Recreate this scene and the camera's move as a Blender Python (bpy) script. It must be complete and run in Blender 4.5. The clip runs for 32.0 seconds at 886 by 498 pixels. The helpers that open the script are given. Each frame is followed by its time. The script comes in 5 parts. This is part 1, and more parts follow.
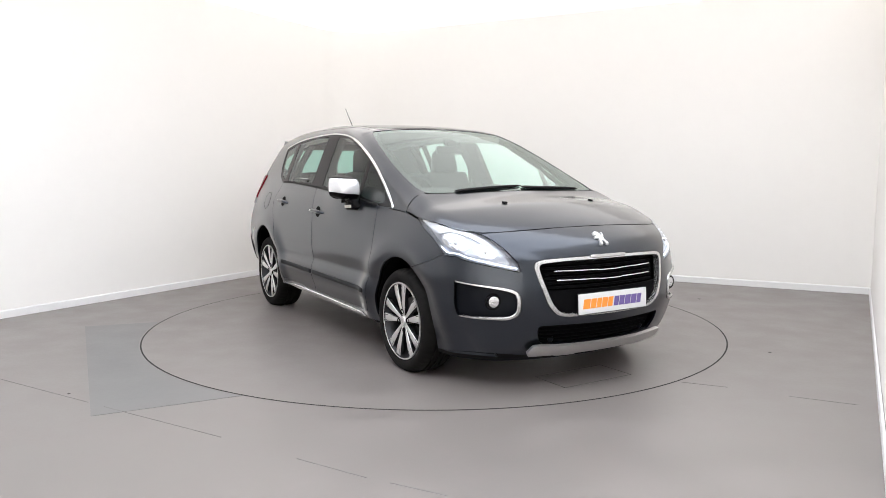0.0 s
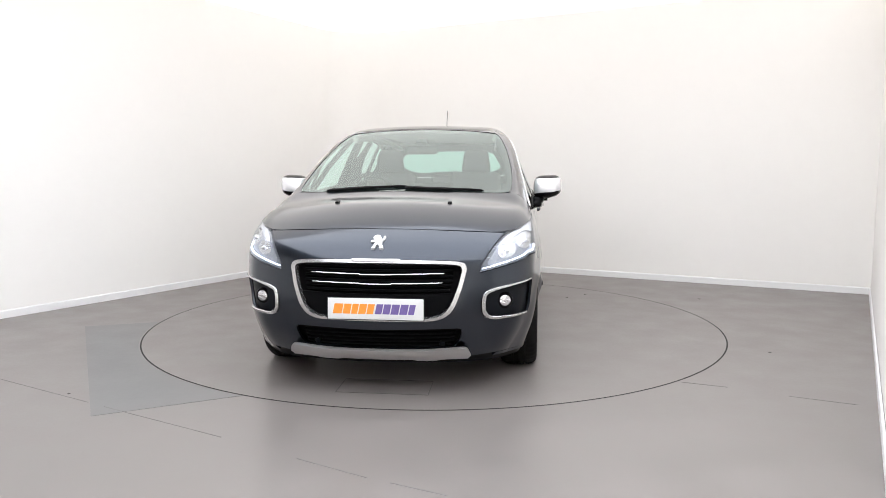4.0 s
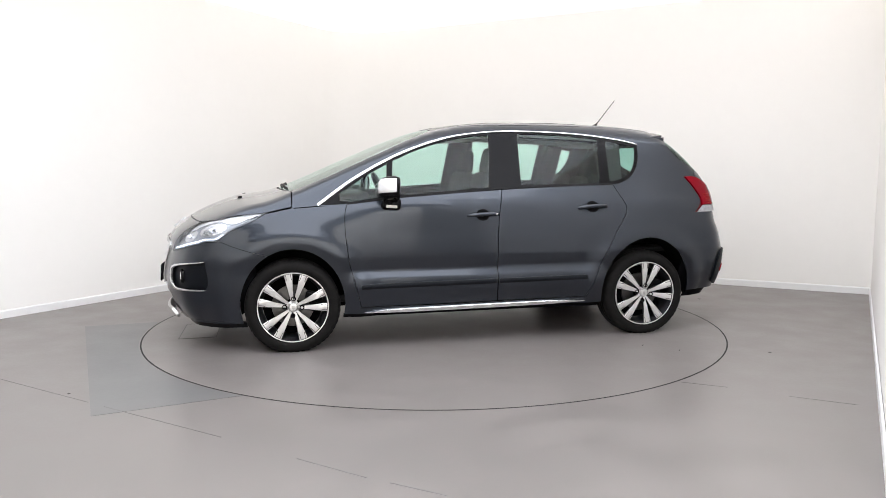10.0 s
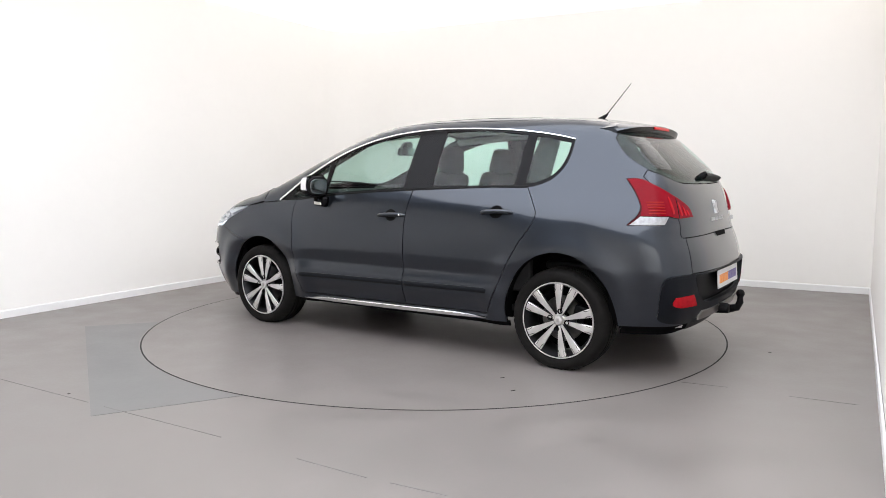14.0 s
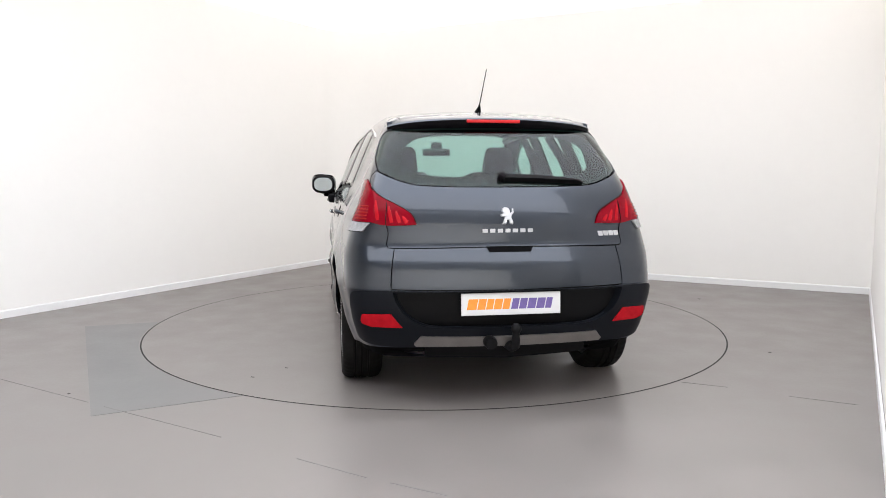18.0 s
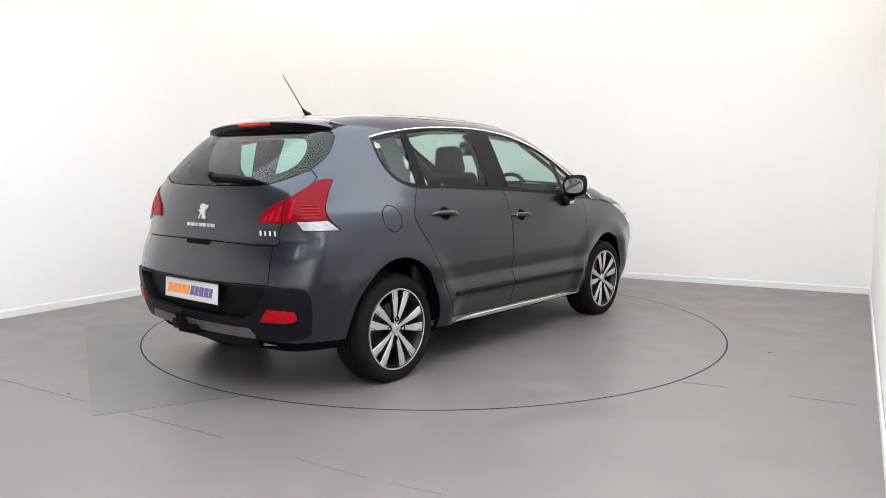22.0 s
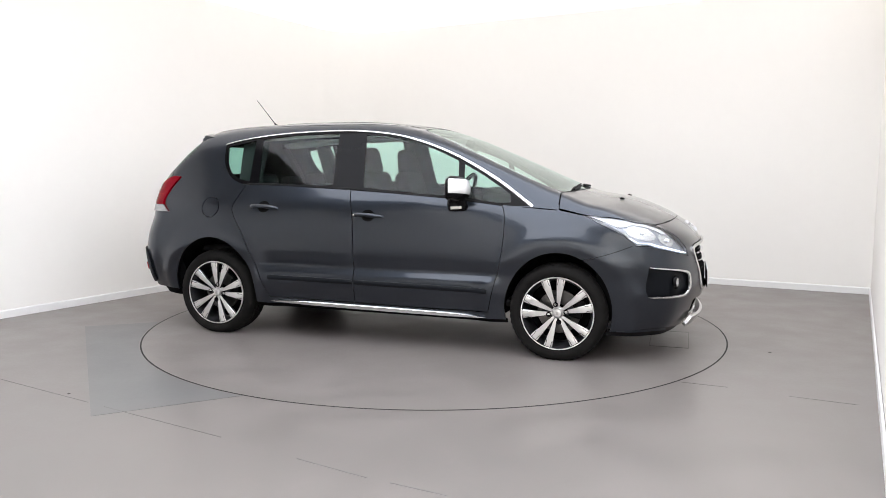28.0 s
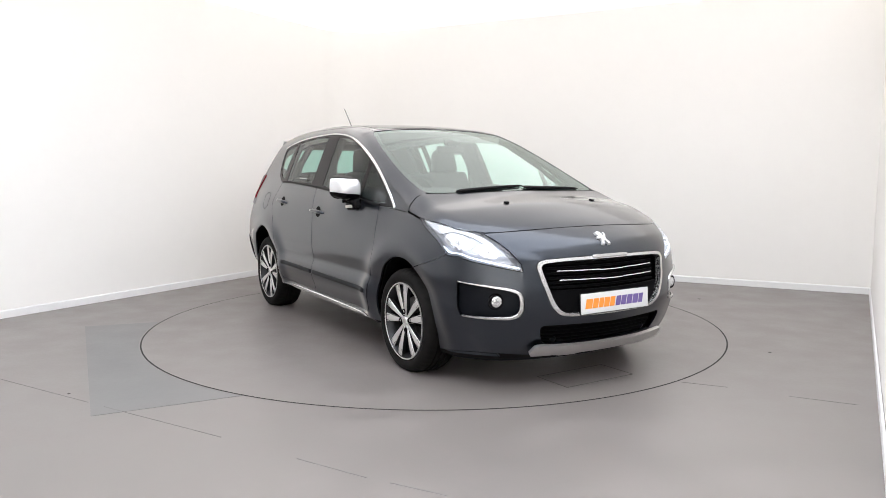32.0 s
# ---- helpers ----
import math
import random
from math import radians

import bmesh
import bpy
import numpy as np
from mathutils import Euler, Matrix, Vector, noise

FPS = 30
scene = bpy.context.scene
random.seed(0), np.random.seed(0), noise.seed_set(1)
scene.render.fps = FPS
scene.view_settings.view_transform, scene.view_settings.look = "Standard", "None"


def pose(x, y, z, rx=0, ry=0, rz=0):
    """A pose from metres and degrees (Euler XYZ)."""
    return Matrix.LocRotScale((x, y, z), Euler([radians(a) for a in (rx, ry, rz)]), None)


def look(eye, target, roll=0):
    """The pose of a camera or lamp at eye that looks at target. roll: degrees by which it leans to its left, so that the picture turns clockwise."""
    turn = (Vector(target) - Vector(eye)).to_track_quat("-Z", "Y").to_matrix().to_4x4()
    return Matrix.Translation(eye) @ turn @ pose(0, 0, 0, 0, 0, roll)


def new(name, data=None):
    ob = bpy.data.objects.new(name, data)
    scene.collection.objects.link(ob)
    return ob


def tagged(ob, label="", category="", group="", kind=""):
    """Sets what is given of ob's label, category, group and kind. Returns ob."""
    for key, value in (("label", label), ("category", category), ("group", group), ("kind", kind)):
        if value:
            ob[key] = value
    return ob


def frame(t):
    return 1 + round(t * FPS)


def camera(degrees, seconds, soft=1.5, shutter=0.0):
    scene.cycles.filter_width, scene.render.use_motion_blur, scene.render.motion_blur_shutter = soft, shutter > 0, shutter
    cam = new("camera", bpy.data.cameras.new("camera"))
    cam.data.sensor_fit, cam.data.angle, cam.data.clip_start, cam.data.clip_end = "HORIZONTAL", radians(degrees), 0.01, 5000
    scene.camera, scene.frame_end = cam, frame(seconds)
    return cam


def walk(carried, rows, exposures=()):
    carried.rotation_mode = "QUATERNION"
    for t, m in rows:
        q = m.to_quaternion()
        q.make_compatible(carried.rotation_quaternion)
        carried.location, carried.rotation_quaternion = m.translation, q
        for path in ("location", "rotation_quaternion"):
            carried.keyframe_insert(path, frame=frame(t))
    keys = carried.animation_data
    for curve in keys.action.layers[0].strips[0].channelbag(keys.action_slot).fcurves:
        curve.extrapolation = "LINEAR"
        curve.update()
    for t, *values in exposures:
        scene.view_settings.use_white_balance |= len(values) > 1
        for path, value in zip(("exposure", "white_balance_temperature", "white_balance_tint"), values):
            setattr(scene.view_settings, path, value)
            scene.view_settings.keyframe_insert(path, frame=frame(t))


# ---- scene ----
cam = camera(62.3, 32.0, soft=0.75)
STILL = pose(0, -5.940, 1.244, 90 - 6.198, 0, -0.618)
walk(cam, [(0.0, STILL), (32.0, STILL)])

# ---- light ----
world = bpy.data.worlds.new("studio_dark")
world.use_nodes = True
world.node_tree.nodes["Background"].inputs[0].default_value = (1, 0.98, 0.95, 1)
world.node_tree.nodes["Background"].inputs[1].default_value = 0.05
scene.world = world
scene.view_settings.exposure = 0.26
CEILING_GLOW, FRONT_GLOW = 0.97, 2.95


def fill_light(name, at, aim, size, watts, colour):
    """Added, unseen soft fill lamp under the ceiling, aimed at the white wall behind."""
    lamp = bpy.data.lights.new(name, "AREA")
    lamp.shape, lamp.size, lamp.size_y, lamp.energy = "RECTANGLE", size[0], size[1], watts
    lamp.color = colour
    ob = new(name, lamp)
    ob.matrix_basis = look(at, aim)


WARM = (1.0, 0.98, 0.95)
# unseen fill lamps, added so the wall's bounce reaches the car's front
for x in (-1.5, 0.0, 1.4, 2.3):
    fill_light("bounce_fill", (x, -5.45, 2.90), (x, -7.4, 1.3), (1.2, 0.35), 42, WARM)
# ---- materials ----
from mathutils.geometry import delaunay_2d_cdt


def material(name, colour, rough=0.5, metal=0.0, **more):
    """A Principled material; more: coat, bump (size, strength), mottle (size, amount), spec, emit, rough_var."""
    m = bpy.data.materials.new(name)
    m.use_nodes = True
    nt = m.node_tree
    b = nt.nodes["Principled BSDF"]
    b.inputs["Base Color"].default_value = (*colour, 1)
    b.inputs["Roughness"].default_value = rough
    b.inputs["Metallic"].default_value = metal
    if "coat" in more:
        b.inputs["Coat Weight"].default_value = more["coat"]
        b.inputs["Coat IOR"].default_value = 1.42
        b.inputs["Coat Roughness"].default_value = more.get("coat_rough", 0.03)
    if "spec" in more:
        b.inputs["Specular IOR Level"].default_value = more["spec"]
    if "emit" in more:
        b.inputs["Emission Color"].default_value = (*more.get("emit_colour", colour), 1)
        b.inputs["Emission Strength"].default_value = more["emit"]
    place = nt.nodes.new("ShaderNodeTexCoord")
    if "mottle" in more:
        size, amount = more["mottle"]
        big = nt.nodes.new("ShaderNodeTexNoise")
        big.inputs["Scale"].default_value = 1 / size
        big.inputs["Detail"].default_value = 6
        fine = nt.nodes.new("ShaderNodeTexNoise")
        fine.inputs["Scale"].default_value = 14 / size
        fine.inputs["Detail"].default_value = 3
        nt.links.new(place.outputs["Object"], big.inputs["Vector"])
        nt.links.new(place.outputs["Object"], fine.inputs["Vector"])
        mix = nt.nodes.new("ShaderNodeMath")
        mix.operation = "MULTIPLY_ADD"
        mix.inputs[1].default_value = 0.35
        nt.links.new(fine.outputs["Fac"], mix.inputs[0])
        nt.links.new(big.outputs["Fac"], mix.inputs[2])
        ramp = nt.nodes.new("ShaderNodeMapRange")
        ramp.inputs["From Min"].default_value = 0.45
        ramp.inputs["From Max"].default_value = 0.9
        ramp.inputs["To Min"].default_value = 1 - amount
        ramp.inputs["To Max"].default_value = 1 + amount
        nt.links.new(mix.outputs[0], ramp.inputs["Value"])
        mul = nt.nodes.new("ShaderNodeVectorMath")
        mul.operation = "SCALE"
        mul.inputs[0].default_value = colour
        nt.links.new(ramp.outputs[0], mul.inputs["Scale"])
        nt.links.new(mul.outputs[0], b.inputs["Base Color"])
        if "rough_var" in more:
            rr = nt.nodes.new("ShaderNodeMapRange")
            rr.inputs["From Min"].default_value = 0.45
            rr.inputs["From Max"].default_value = 0.9
            rr.inputs["To Min"].default_value = rough - more["rough_var"]
            rr.inputs["To Max"].default_value = rough + more["rough_var"]
            nt.links.new(mix.outputs[0], rr.inputs["Value"])
            nt.links.new(rr.outputs[0], b.inputs["Roughness"])
    if "bump" in more:
        size, strength = more["bump"]
        grain = nt.nodes.new("ShaderNodeTexNoise")
        grain.inputs["Scale"].default_value = 1 / size
        grain.inputs["Detail"].default_value = 4
        nt.links.new(place.outputs["Object"], grain.inputs["Vector"])
        bump = nt.nodes.new("ShaderNodeBump")
        bump.inputs["Strength"].default_value = strength
        bump.inputs["Distance"].default_value = size * 0.3
        nt.links.new(grain.outputs["Fac"], bump.inputs["Height"])
        nt.links.new(bump.outputs["Normal"], b.inputs["Normal"])
    return m


def glass(name, tint, gloss=(1, 1, 1), base=0.05):
    """Thin tinted glazing: light passes straight through, tinted, and the surface mirrors by Fresnel."""
    m = bpy.data.materials.new(name)
    m.use_nodes = True
    nt = m.node_tree
    nt.nodes.clear()
    out = nt.nodes.new("ShaderNodeOutputMaterial")
    mix = nt.nodes.new("ShaderNodeMixShader")
    see = nt.nodes.new("ShaderNodeBsdfTransparent")
    see.inputs["Color"].default_value = (*tint, 1)
    shine = nt.nodes.new("ShaderNodeBsdfGlossy")
    shine.inputs["Roughness"].default_value = 0.01
    shine.inputs["Color"].default_value = (*gloss, 1)
    face = nt.nodes.new("ShaderNodeLayerWeight")
    face.inputs["Blend"].default_value = 0.5
    power = nt.nodes.new("ShaderNodeMath")
    power.operation = "POWER"
    power.inputs[1].default_value = 5.0
    amount = nt.nodes.new("ShaderNodeMath")
    amount.operation = "MULTIPLY_ADD"
    amount.inputs[1].default_value = 1 - base
    amount.inputs[2].default_value = base
    nt.links.new(face.outputs["Facing"], power.inputs[0])
    nt.links.new(power.outputs[0], amount.inputs[0])
    nt.links.new(amount.outputs[0], mix.inputs[0])
    nt.links.new(see.outputs[0], mix.inputs[1])
    nt.links.new(shine.outputs[0], mix.inputs[2])
    nt.links.new(mix.outputs[0], out.inputs[0])
    return m


PAINT_COLOUR = (0.030, 0.036, 0.047)


def metallic_paint():
    m = material("grey_metallic_paint", PAINT_COLOUR, 0.28, 0.94, coat=1.0, coat_rough=0.06, spec=0.5)
    nt = m.node_tree
    b = nt.nodes["Principled BSDF"]
    place = nt.nodes.new("ShaderNodeTexCoord")
    flake = nt.nodes.new("ShaderNodeTexNoise")
    flake.inputs["Scale"].default_value = 900
    flake.inputs["Detail"].default_value = 2
    ramp = nt.nodes.new("ShaderNodeMapRange")
    ramp.inputs["To Min"].default_value = 0.75
    ramp.inputs["To Max"].default_value = 1.25
    mul = nt.nodes.new("ShaderNodeVectorMath")
    mul.operation = "SCALE"
    mul.inputs[0].default_value = PAINT_COLOUR
    nt.links.new(place.outputs["Object"], flake.inputs["Vector"])
    nt.links.new(flake.outputs["Fac"], ramp.inputs["Value"])
    nt.links.new(ramp.outputs[0], mul.inputs["Scale"])
    nt.links.new(mul.outputs[0], b.inputs["Base Color"])
    return m


PAINT = metallic_paint()
BLACK = material("black_plastic", (0.0035, 0.0035, 0.004), 0.5, spec=0.13, mottle=(0.1, 0.1))
SHELL = material("black_inner_shell", (0.003, 0.003, 0.0035), 0.8, spec=0.05, mottle=(0.2, 0.1))
GLOSS = material("gloss_black_trim", (0.0035, 0.0033, 0.004), 0.16, spec=0.11, mottle=(0.2, 0.08))
SLATE = material("dark_slate_plastic", (0.0045, 0.0055, 0.008), 0.45, spec=0.14, mottle=(0.15, 0.06))
CHROME = material("bright_chrome", (0.86, 0.87, 0.88), 0.10, 1.0, mottle=(0.3, 0.02))
SATIN = material("satin_silver", (0.52, 0.51, 0.50), 0.30, 0.85, mottle=(0.15, 0.05), bump=(0.004, 0.05))
# satin silver darkened and browned: the down-facing rear plate's shade is in the colour
SATIN_SHADED = material("shaded_satin_silver", (0.22, 0.205, 0.195), 0.35, 0.8, mottle=(0.12, 0.1), bump=(0.004, 0.05))
RUBBER = material("tyre_rubber", (0.0068, 0.0061, 0.0057), 0.75, spec=0.15, mottle=(0.06, 0.25), bump=(0.003, 0.25))
ALLOY = material("machined_alloy", (0.74, 0.73, 0.72), 0.30, 0.85, mottle=(0.05, 0.04))
ALLOY_DARK = material("dark_grey_alloy", (0.025, 0.025, 0.028), 0.4, 0.5, mottle=(0.05, 0.08))
STEEL = material("brake_steel", (0.13, 0.125, 0.12), 0.38, 1.0, mottle=(0.04, 0.12))
GLASS = glass("green_tinted_glass", (0.74, 0.93, 0.87), base=0.026)
SCREEN = glass("windscreen_glass", (0.80, 0.95, 0.90), (0.90, 1.0, 0.97), base=0.20)
REAR_GLASS = glass("rear_window_glass", (0.42, 0.68, 0.61), base=0.032)
LENS = glass("clear_lens", (0.93, 0.95, 0.97))
WALL = material("white_wall_paint", (0.912, 0.896, 0.866), 0.75, mottle=(1.3, 0.012), bump=(0.003, 0.06))
SKIRTING = material("white_gloss_skirting", (0.85, 0.85, 0.85), 0.35, mottle=(0.4, 0.02))
FLOOR = material("grey_floor_paint", (0.176, 0.158, 0.150), 0.36, mottle=(0.30, 0.10), bump=(0.004, 0.04), rough_var=0.07, spec=0.5)
DISC = material("grey_turntable_paint", (0.174, 0.156, 0.148), 0.34, mottle=(0.34, 0.07), bump=(0.004, 0.04), rough_var=0.07, spec=0.5)
PATCH = material("bluish_grey_floor_tint", (0.134, 0.131, 0.131), 0.36, mottle=(0.4, 0.07), bump=(0.004, 0.04), rough_var=0.05, spec=0.5)
DARK_GAP = material("dark_gap", (0.005, 0.0045, 0.004), 0.8, mottle=(0.1, 0.2))
BROW = material("white_lamp_trim", (0.62, 0.63, 0.66), 0.25, 0.3, mottle=(0.03, 0.05))
REFLECT = material("lamp_reflector", (0.34, 0.35, 0.38), 0.3, 0.7, mottle=(0.03, 0.08), bump=(0.012, 0.2))
# grey of the added surfaces out of view that keep the car's reflections dark
UNSEEN_GREY = material("dim_unseen_grey", (0.30, 0.30, 0.30), 0.8, mottle=(1.3, 0.05))
LAMP_DARK = material("lamp_grey_bezel", (0.16, 0.165, 0.18), 0.3, 0.3, mottle=(0.05, 0.1))
SILVER = material("bright_satin_chrome", (0.62, 0.62, 0.62), 0.25, 0.9, mottle=(0.15, 0.03))
FACETS = material("faceted_chrome", (0.72, 0.72, 0.74), 0.08, 1.0, mottle=(0.02, 0.1), bump=(0.022, 1.0))
LAMP_BASE = material("dark_red_lamp_base", (0.06, 0.002, 0.004), 0.3, spec=0.1, mottle=(0.05, 0.1))
WHITE_LENS = material("white_lens_plastic", (0.32, 0.32, 0.33), 0.22, 0.2, mottle=(0.02, 0.2), bump=(0.006, 0.3))
# ---- the studio ----
CORNER, LEFT_END = Vector((-1.165, 4.207, 0)), Vector((-3.644, 0.143, 0))
RIGHT_CORNER, RIGHT_END = Vector((4.356, 1.256, 0)), Vector((1.72, -3.31, 0))
HIGH = 3.035
LEFT_END = CORNER + (LEFT_END - CORNER) * 1.45


def rounded_corner(a, b, c, r, n=14):
    """Points of the corner at b, rounded to radius r."""
    u, v = (a - b).normalized(), (c - b).normalized()
    half = math.acos(max(-1, min(1, u.dot(v)))) / 2
    d = r / math.tan(half)
    mid = b + (u + v).normalized() * (r / math.sin(half))
    p, q = b + u * d - mid, b + v * d - mid
    w = p.angle(q)
    return [mid + (p * math.sin((1 - i / n) * w) + q * math.sin(i / n * w)) / math.sin(w) for i in range(n + 1)]


def wall_between(name, path, thick, z0, z1, mat, smooth=False):
    """A slab that stands on the path, its thickness to the path's left-hand side outside the room."""
    n = len(path)
    nor = []
    for i in range(n):
        a, b = path[max(i - 1, 0)], path[min(i + 1, n - 1)]
        d = (b - a).normalized()
        nor.append(Vector((-d.y, d.x, 0)))
    verts, faces = [], []
    for p, o in zip(path, nor):
        q = p + o * thick
        verts += [(p.x, p.y, z0), (p.x, p.y, z1), (q.x, q.y, z1), (q.x, q.y, z0)]
    for i in range(n - 1):
        k = 4 * i
        for j in range(4):
            faces.append((k + j, k + 4 + j, k + 4 + (j + 1) % 4, k + (j + 1) % 4))
    faces += [(0, 1, 2, 3), (4 * n - 1, 4 * n - 2, 4 * n - 3, 4 * n - 4)]
    me = bpy.data.meshes.new(name)
    me.from_pydata(verts, [], faces)
    me.materials.append(mat)
    me.validate()
    bm = bmesh.new()
    bm.from_mesh(me)
    bmesh.ops.recalc_face_normals(bm, faces=bm.faces)
    bm.to_mesh(me)
    bm.free()
    if smooth:
        me.polygons.foreach_set("use_smooth", [True] * len(me.polygons))
        me.set_sharp_from_angle(angle=radians(25))
    return tagged(new(name, me), kind="structure")


curve_in = rounded_corner(LEFT_END, CORNER, RIGHT_CORNER, 0.62)
tagged(wall_between("wall_back", [LEFT_END] + curve_in + [RIGHT_CORNER], 0.15, 0, HIGH, WALL, True), "plain white painted studio walls meeting in a rounded corner", "wall")
tagged(wall_between("wall_right", [RIGHT_CORNER, RIGHT_END], 0.15, 0, HIGH, WALL), "plain white painted wall beside the turntable", "wall")
# a white bounce wall out of view, added to light the car from ahead
tagged(wall_between("wall_front", [Vector((2.6, -7.4, 0)), Vector((-2.6, -7.4, 0))], 0.15, 0, HIGH, WALL), "unseen plain white wall behind the camera, added to bounce light forward", "wall")
# side walls out of view, added for what the car's paint mirrors
tagged(wall_between("wall_unseen_right", [RIGHT_END, Vector((3.6, -4.6, 0)), Vector((2.6, -7.4, 0))], 0.15, 0, HIGH, UNSEEN_GREY), "unseen dim grey wall, added to be mirrored dark in the car", "wall")
tagged(wall_between("wall_unseen_left", [Vector((-2.6, -7.4, 0)), Vector((-5.6, -5.2, 0)), LEFT_END], 0.15, 0, HIGH, WALL), "unseen plain white wall, added to be mirrored bright in the car", "wall")


def skirting(name, path):
    """A skirting board 7 cm high with a chamfered top, standing proud of the wall."""
    n = len(path)
    prof = [(0.004, 0.0), (0.016, 0.0), (0.016, 0.058), (0.012, 0.066), (0.004, 0.069)]
    verts, faces = [], []
    for i, p in enumerate(path):
        d = (path[min(i + 1, n - 1)] - path[max(i - 1, 0)]).normalized()
        o = Vector((d.y, -d.x, 0))
        verts += [tuple(p + o * a + Vector((0, 0, b))) for a, b in prof]
    k = len(prof)
    for i in range(n - 1):
        for j in range(k - 1):
            faces.append((i * k + j, (i + 1) * k + j, (i + 1) * k + j + 1, i * k + j + 1))
    faces += [tuple(range(k)), tuple(range(n * k - 1, n * k - k - 1, -1))]
    me = bpy.data.meshes.new(name)
    me.from_pydata(verts, [], faces)
    me.materials.append(SKIRTING)
    return tagged(new(name, me), "low white gloss skirting board along the wall", "skirting", kind="structure")


skirting("baseboard_back", [LEFT_END] + curve_in + [RIGHT_CORNER + (CORNER - RIGHT_CORNER).normalized() * 0.012])
skirting("baseboard_right", [RIGHT_CORNER + (RIGHT_END - RIGHT_CORNER).normalized() * 0.02, RIGHT_END])


def disc_verts(r, n, z):
    return [(r * math.cos(2 * math.pi * i / n), r * math.sin(2 * math.pi * i / n), z) for i in range(n)]


TABLE_R = 2.248
# emission stands in for the studio's unseen lights; the front part is extra fill
GLOW = material("glowing_ceiling", (0.8, 0.8, 0.8), 0.6, emit=CEILING_GLOW, emit_colour=(1.0, 0.96, 0.945))
FRONT_FILL = material("front_ceiling_fill", (0.8, 0.8, 0.8), 0.6, emit=FRONT_GLOW, emit_colour=(0.935, 0.97, 1.05))
N = 256
outer = [(-7.5, -10.5), (6.5, -10.5), (6.5, 6.0), (-7.5, 6.0)]
me = bpy.data.meshes.new("floor")
ring = disc_verts(TABLE_R + 0.003, N, 0)
pit = disc_verts(TABLE_R + 0.003, N, -0.06)
far = []
for i in range(N):
    a = 2 * math.pi * i / N
    c, s = math.cos(a), math.sin(a)
    t = min((6.5 if c > 0 else -7.5) / c if abs(c) > 1e-6 else 1e9, (6.0 if s > 0 else -10.5) / s if abs(s) > 1e-6 else 1e9)
    far.append((c * t, s * t, 0))
fa = [(i, N + i, N + (i + 1) % N, (i + 1) % N) for i in range(N)]
fa += [(i, (i + 1) % N, 2 * N + (i + 1) % N, 2 * N + i) for i in range(N)]
me.from_pydata(ring + far + pit, [], fa)
me.materials.append(FLOOR)
tagged(new("floor", me), "smooth grey painted concrete studio floor", "floor", kind="structure")
# the pit's bottom
me = bpy.data.meshes.new("turntable_pit")
me.from_pydata(disc_verts(TABLE_R + 0.3, 64, -0.07), [], [tuple(range(64))])
me.materials.append(DARK_GAP)
tagged(new("turntable_pit", me), "dark pit under the turntable", "pit", kind="structure")

# the turning table
TABLE = new("turntable")
tagged(TABLE, "flush round grey painted vehicle turntable in the floor", "turntable")
me = bpy.data.meshes.new("deck")
steps = [TABLE_R * k / 9 for k in range(1, 10)]
dv = [(0, 0, 0)] + [p for r in steps for p in disc_verts(r, N, 0.0)] + disc_verts(TABLE_R, N, -0.05)
df = [(0, 1 + i, 1 + (i + 1) % N) for i in range(N)]
for k in range(9):
    df += [(1 + k * N + i, 1 + (k + 1) * N + i, 1 + (k + 1) * N + (i + 1) % N, 1 + k * N + (i + 1) % N) for i in range(N)]
me.from_pydata(dv, [], df)
me.materials.append(FLOOR)
deck = new("deck", me)
deck.parent = TABLE
bm = bmesh.new()
rings = [bm.verts.new(p) for p in disc_verts(TABLE_R + 0.0025, N, 0.0008)]
rin = [bm.verts.new(p) for p in disc_verts(TABLE_R - 0.008, N, 0.0010)]
for i in range(N):
    bm.faces.new((rings[i], rings[(i + 1) % N], rin[(i + 1) % N], rin[i]))
me = bpy.data.meshes.new("rim_seal")
bm.to_mesh(me)
bm.free()
me.materials.append(DARK_GAP)
rs = new("rim_seal", me)
rs.parent = TABLE
tagged(rs, "thin dark edge seal")

# the ceiling over the bay glows evenly, its unseen front brighter as added fill; an added dim ceiling closes the rest


def ceiling_slab(name, x0, y0, x1, y1, mat, label):
    bm = bmesh.new()
    bmesh.ops.create_cube(bm, size=1, matrix=Matrix.LocRotScale(((x0 + x1) / 2, (y0 + y1) / 2, HIGH + 0.05), None, (x1 - x0, y1 - y0, 0.1)))
    me = bpy.data.meshes.new(name)
    bm.to_mesh(me)
    bm.free()
    me.materials.append(mat)
    tagged(new(name, me), label, "ceiling", kind="structure")


ceiling_slab("ceiling_front", -3.1, -5.4, 6.5, -0.81, FRONT_FILL, "unseen white ceiling over the front of the bay, glowing brighter as fill")
ceiling_slab("ceiling", -7.5, -0.8, 6.5, 6.0, GLOW, "white ceiling, made to glow evenly to light the bay")
# dim slabs out of view, added so the ceiling there stays dark
ceiling_slab("ceiling_side", -7.5, -5.4, -3.11, -0.81, UNSEEN_GREY, "unseen plain dim grey ceiling, added to give no light there")
ceiling_slab("ceiling_unseen", -7.5, -10.5, 6.5, -5.41, UNSEEN_GREY, "unseen plain dim grey ceiling, added to give no light there")
# ---- the car's form: x ahead, y to its left, z up, the origin on the floor between the axles ----
AXLE = 1.3065
HUB_Z = 0.311
OFF_X, OFF_Y = -0.151, -0.064


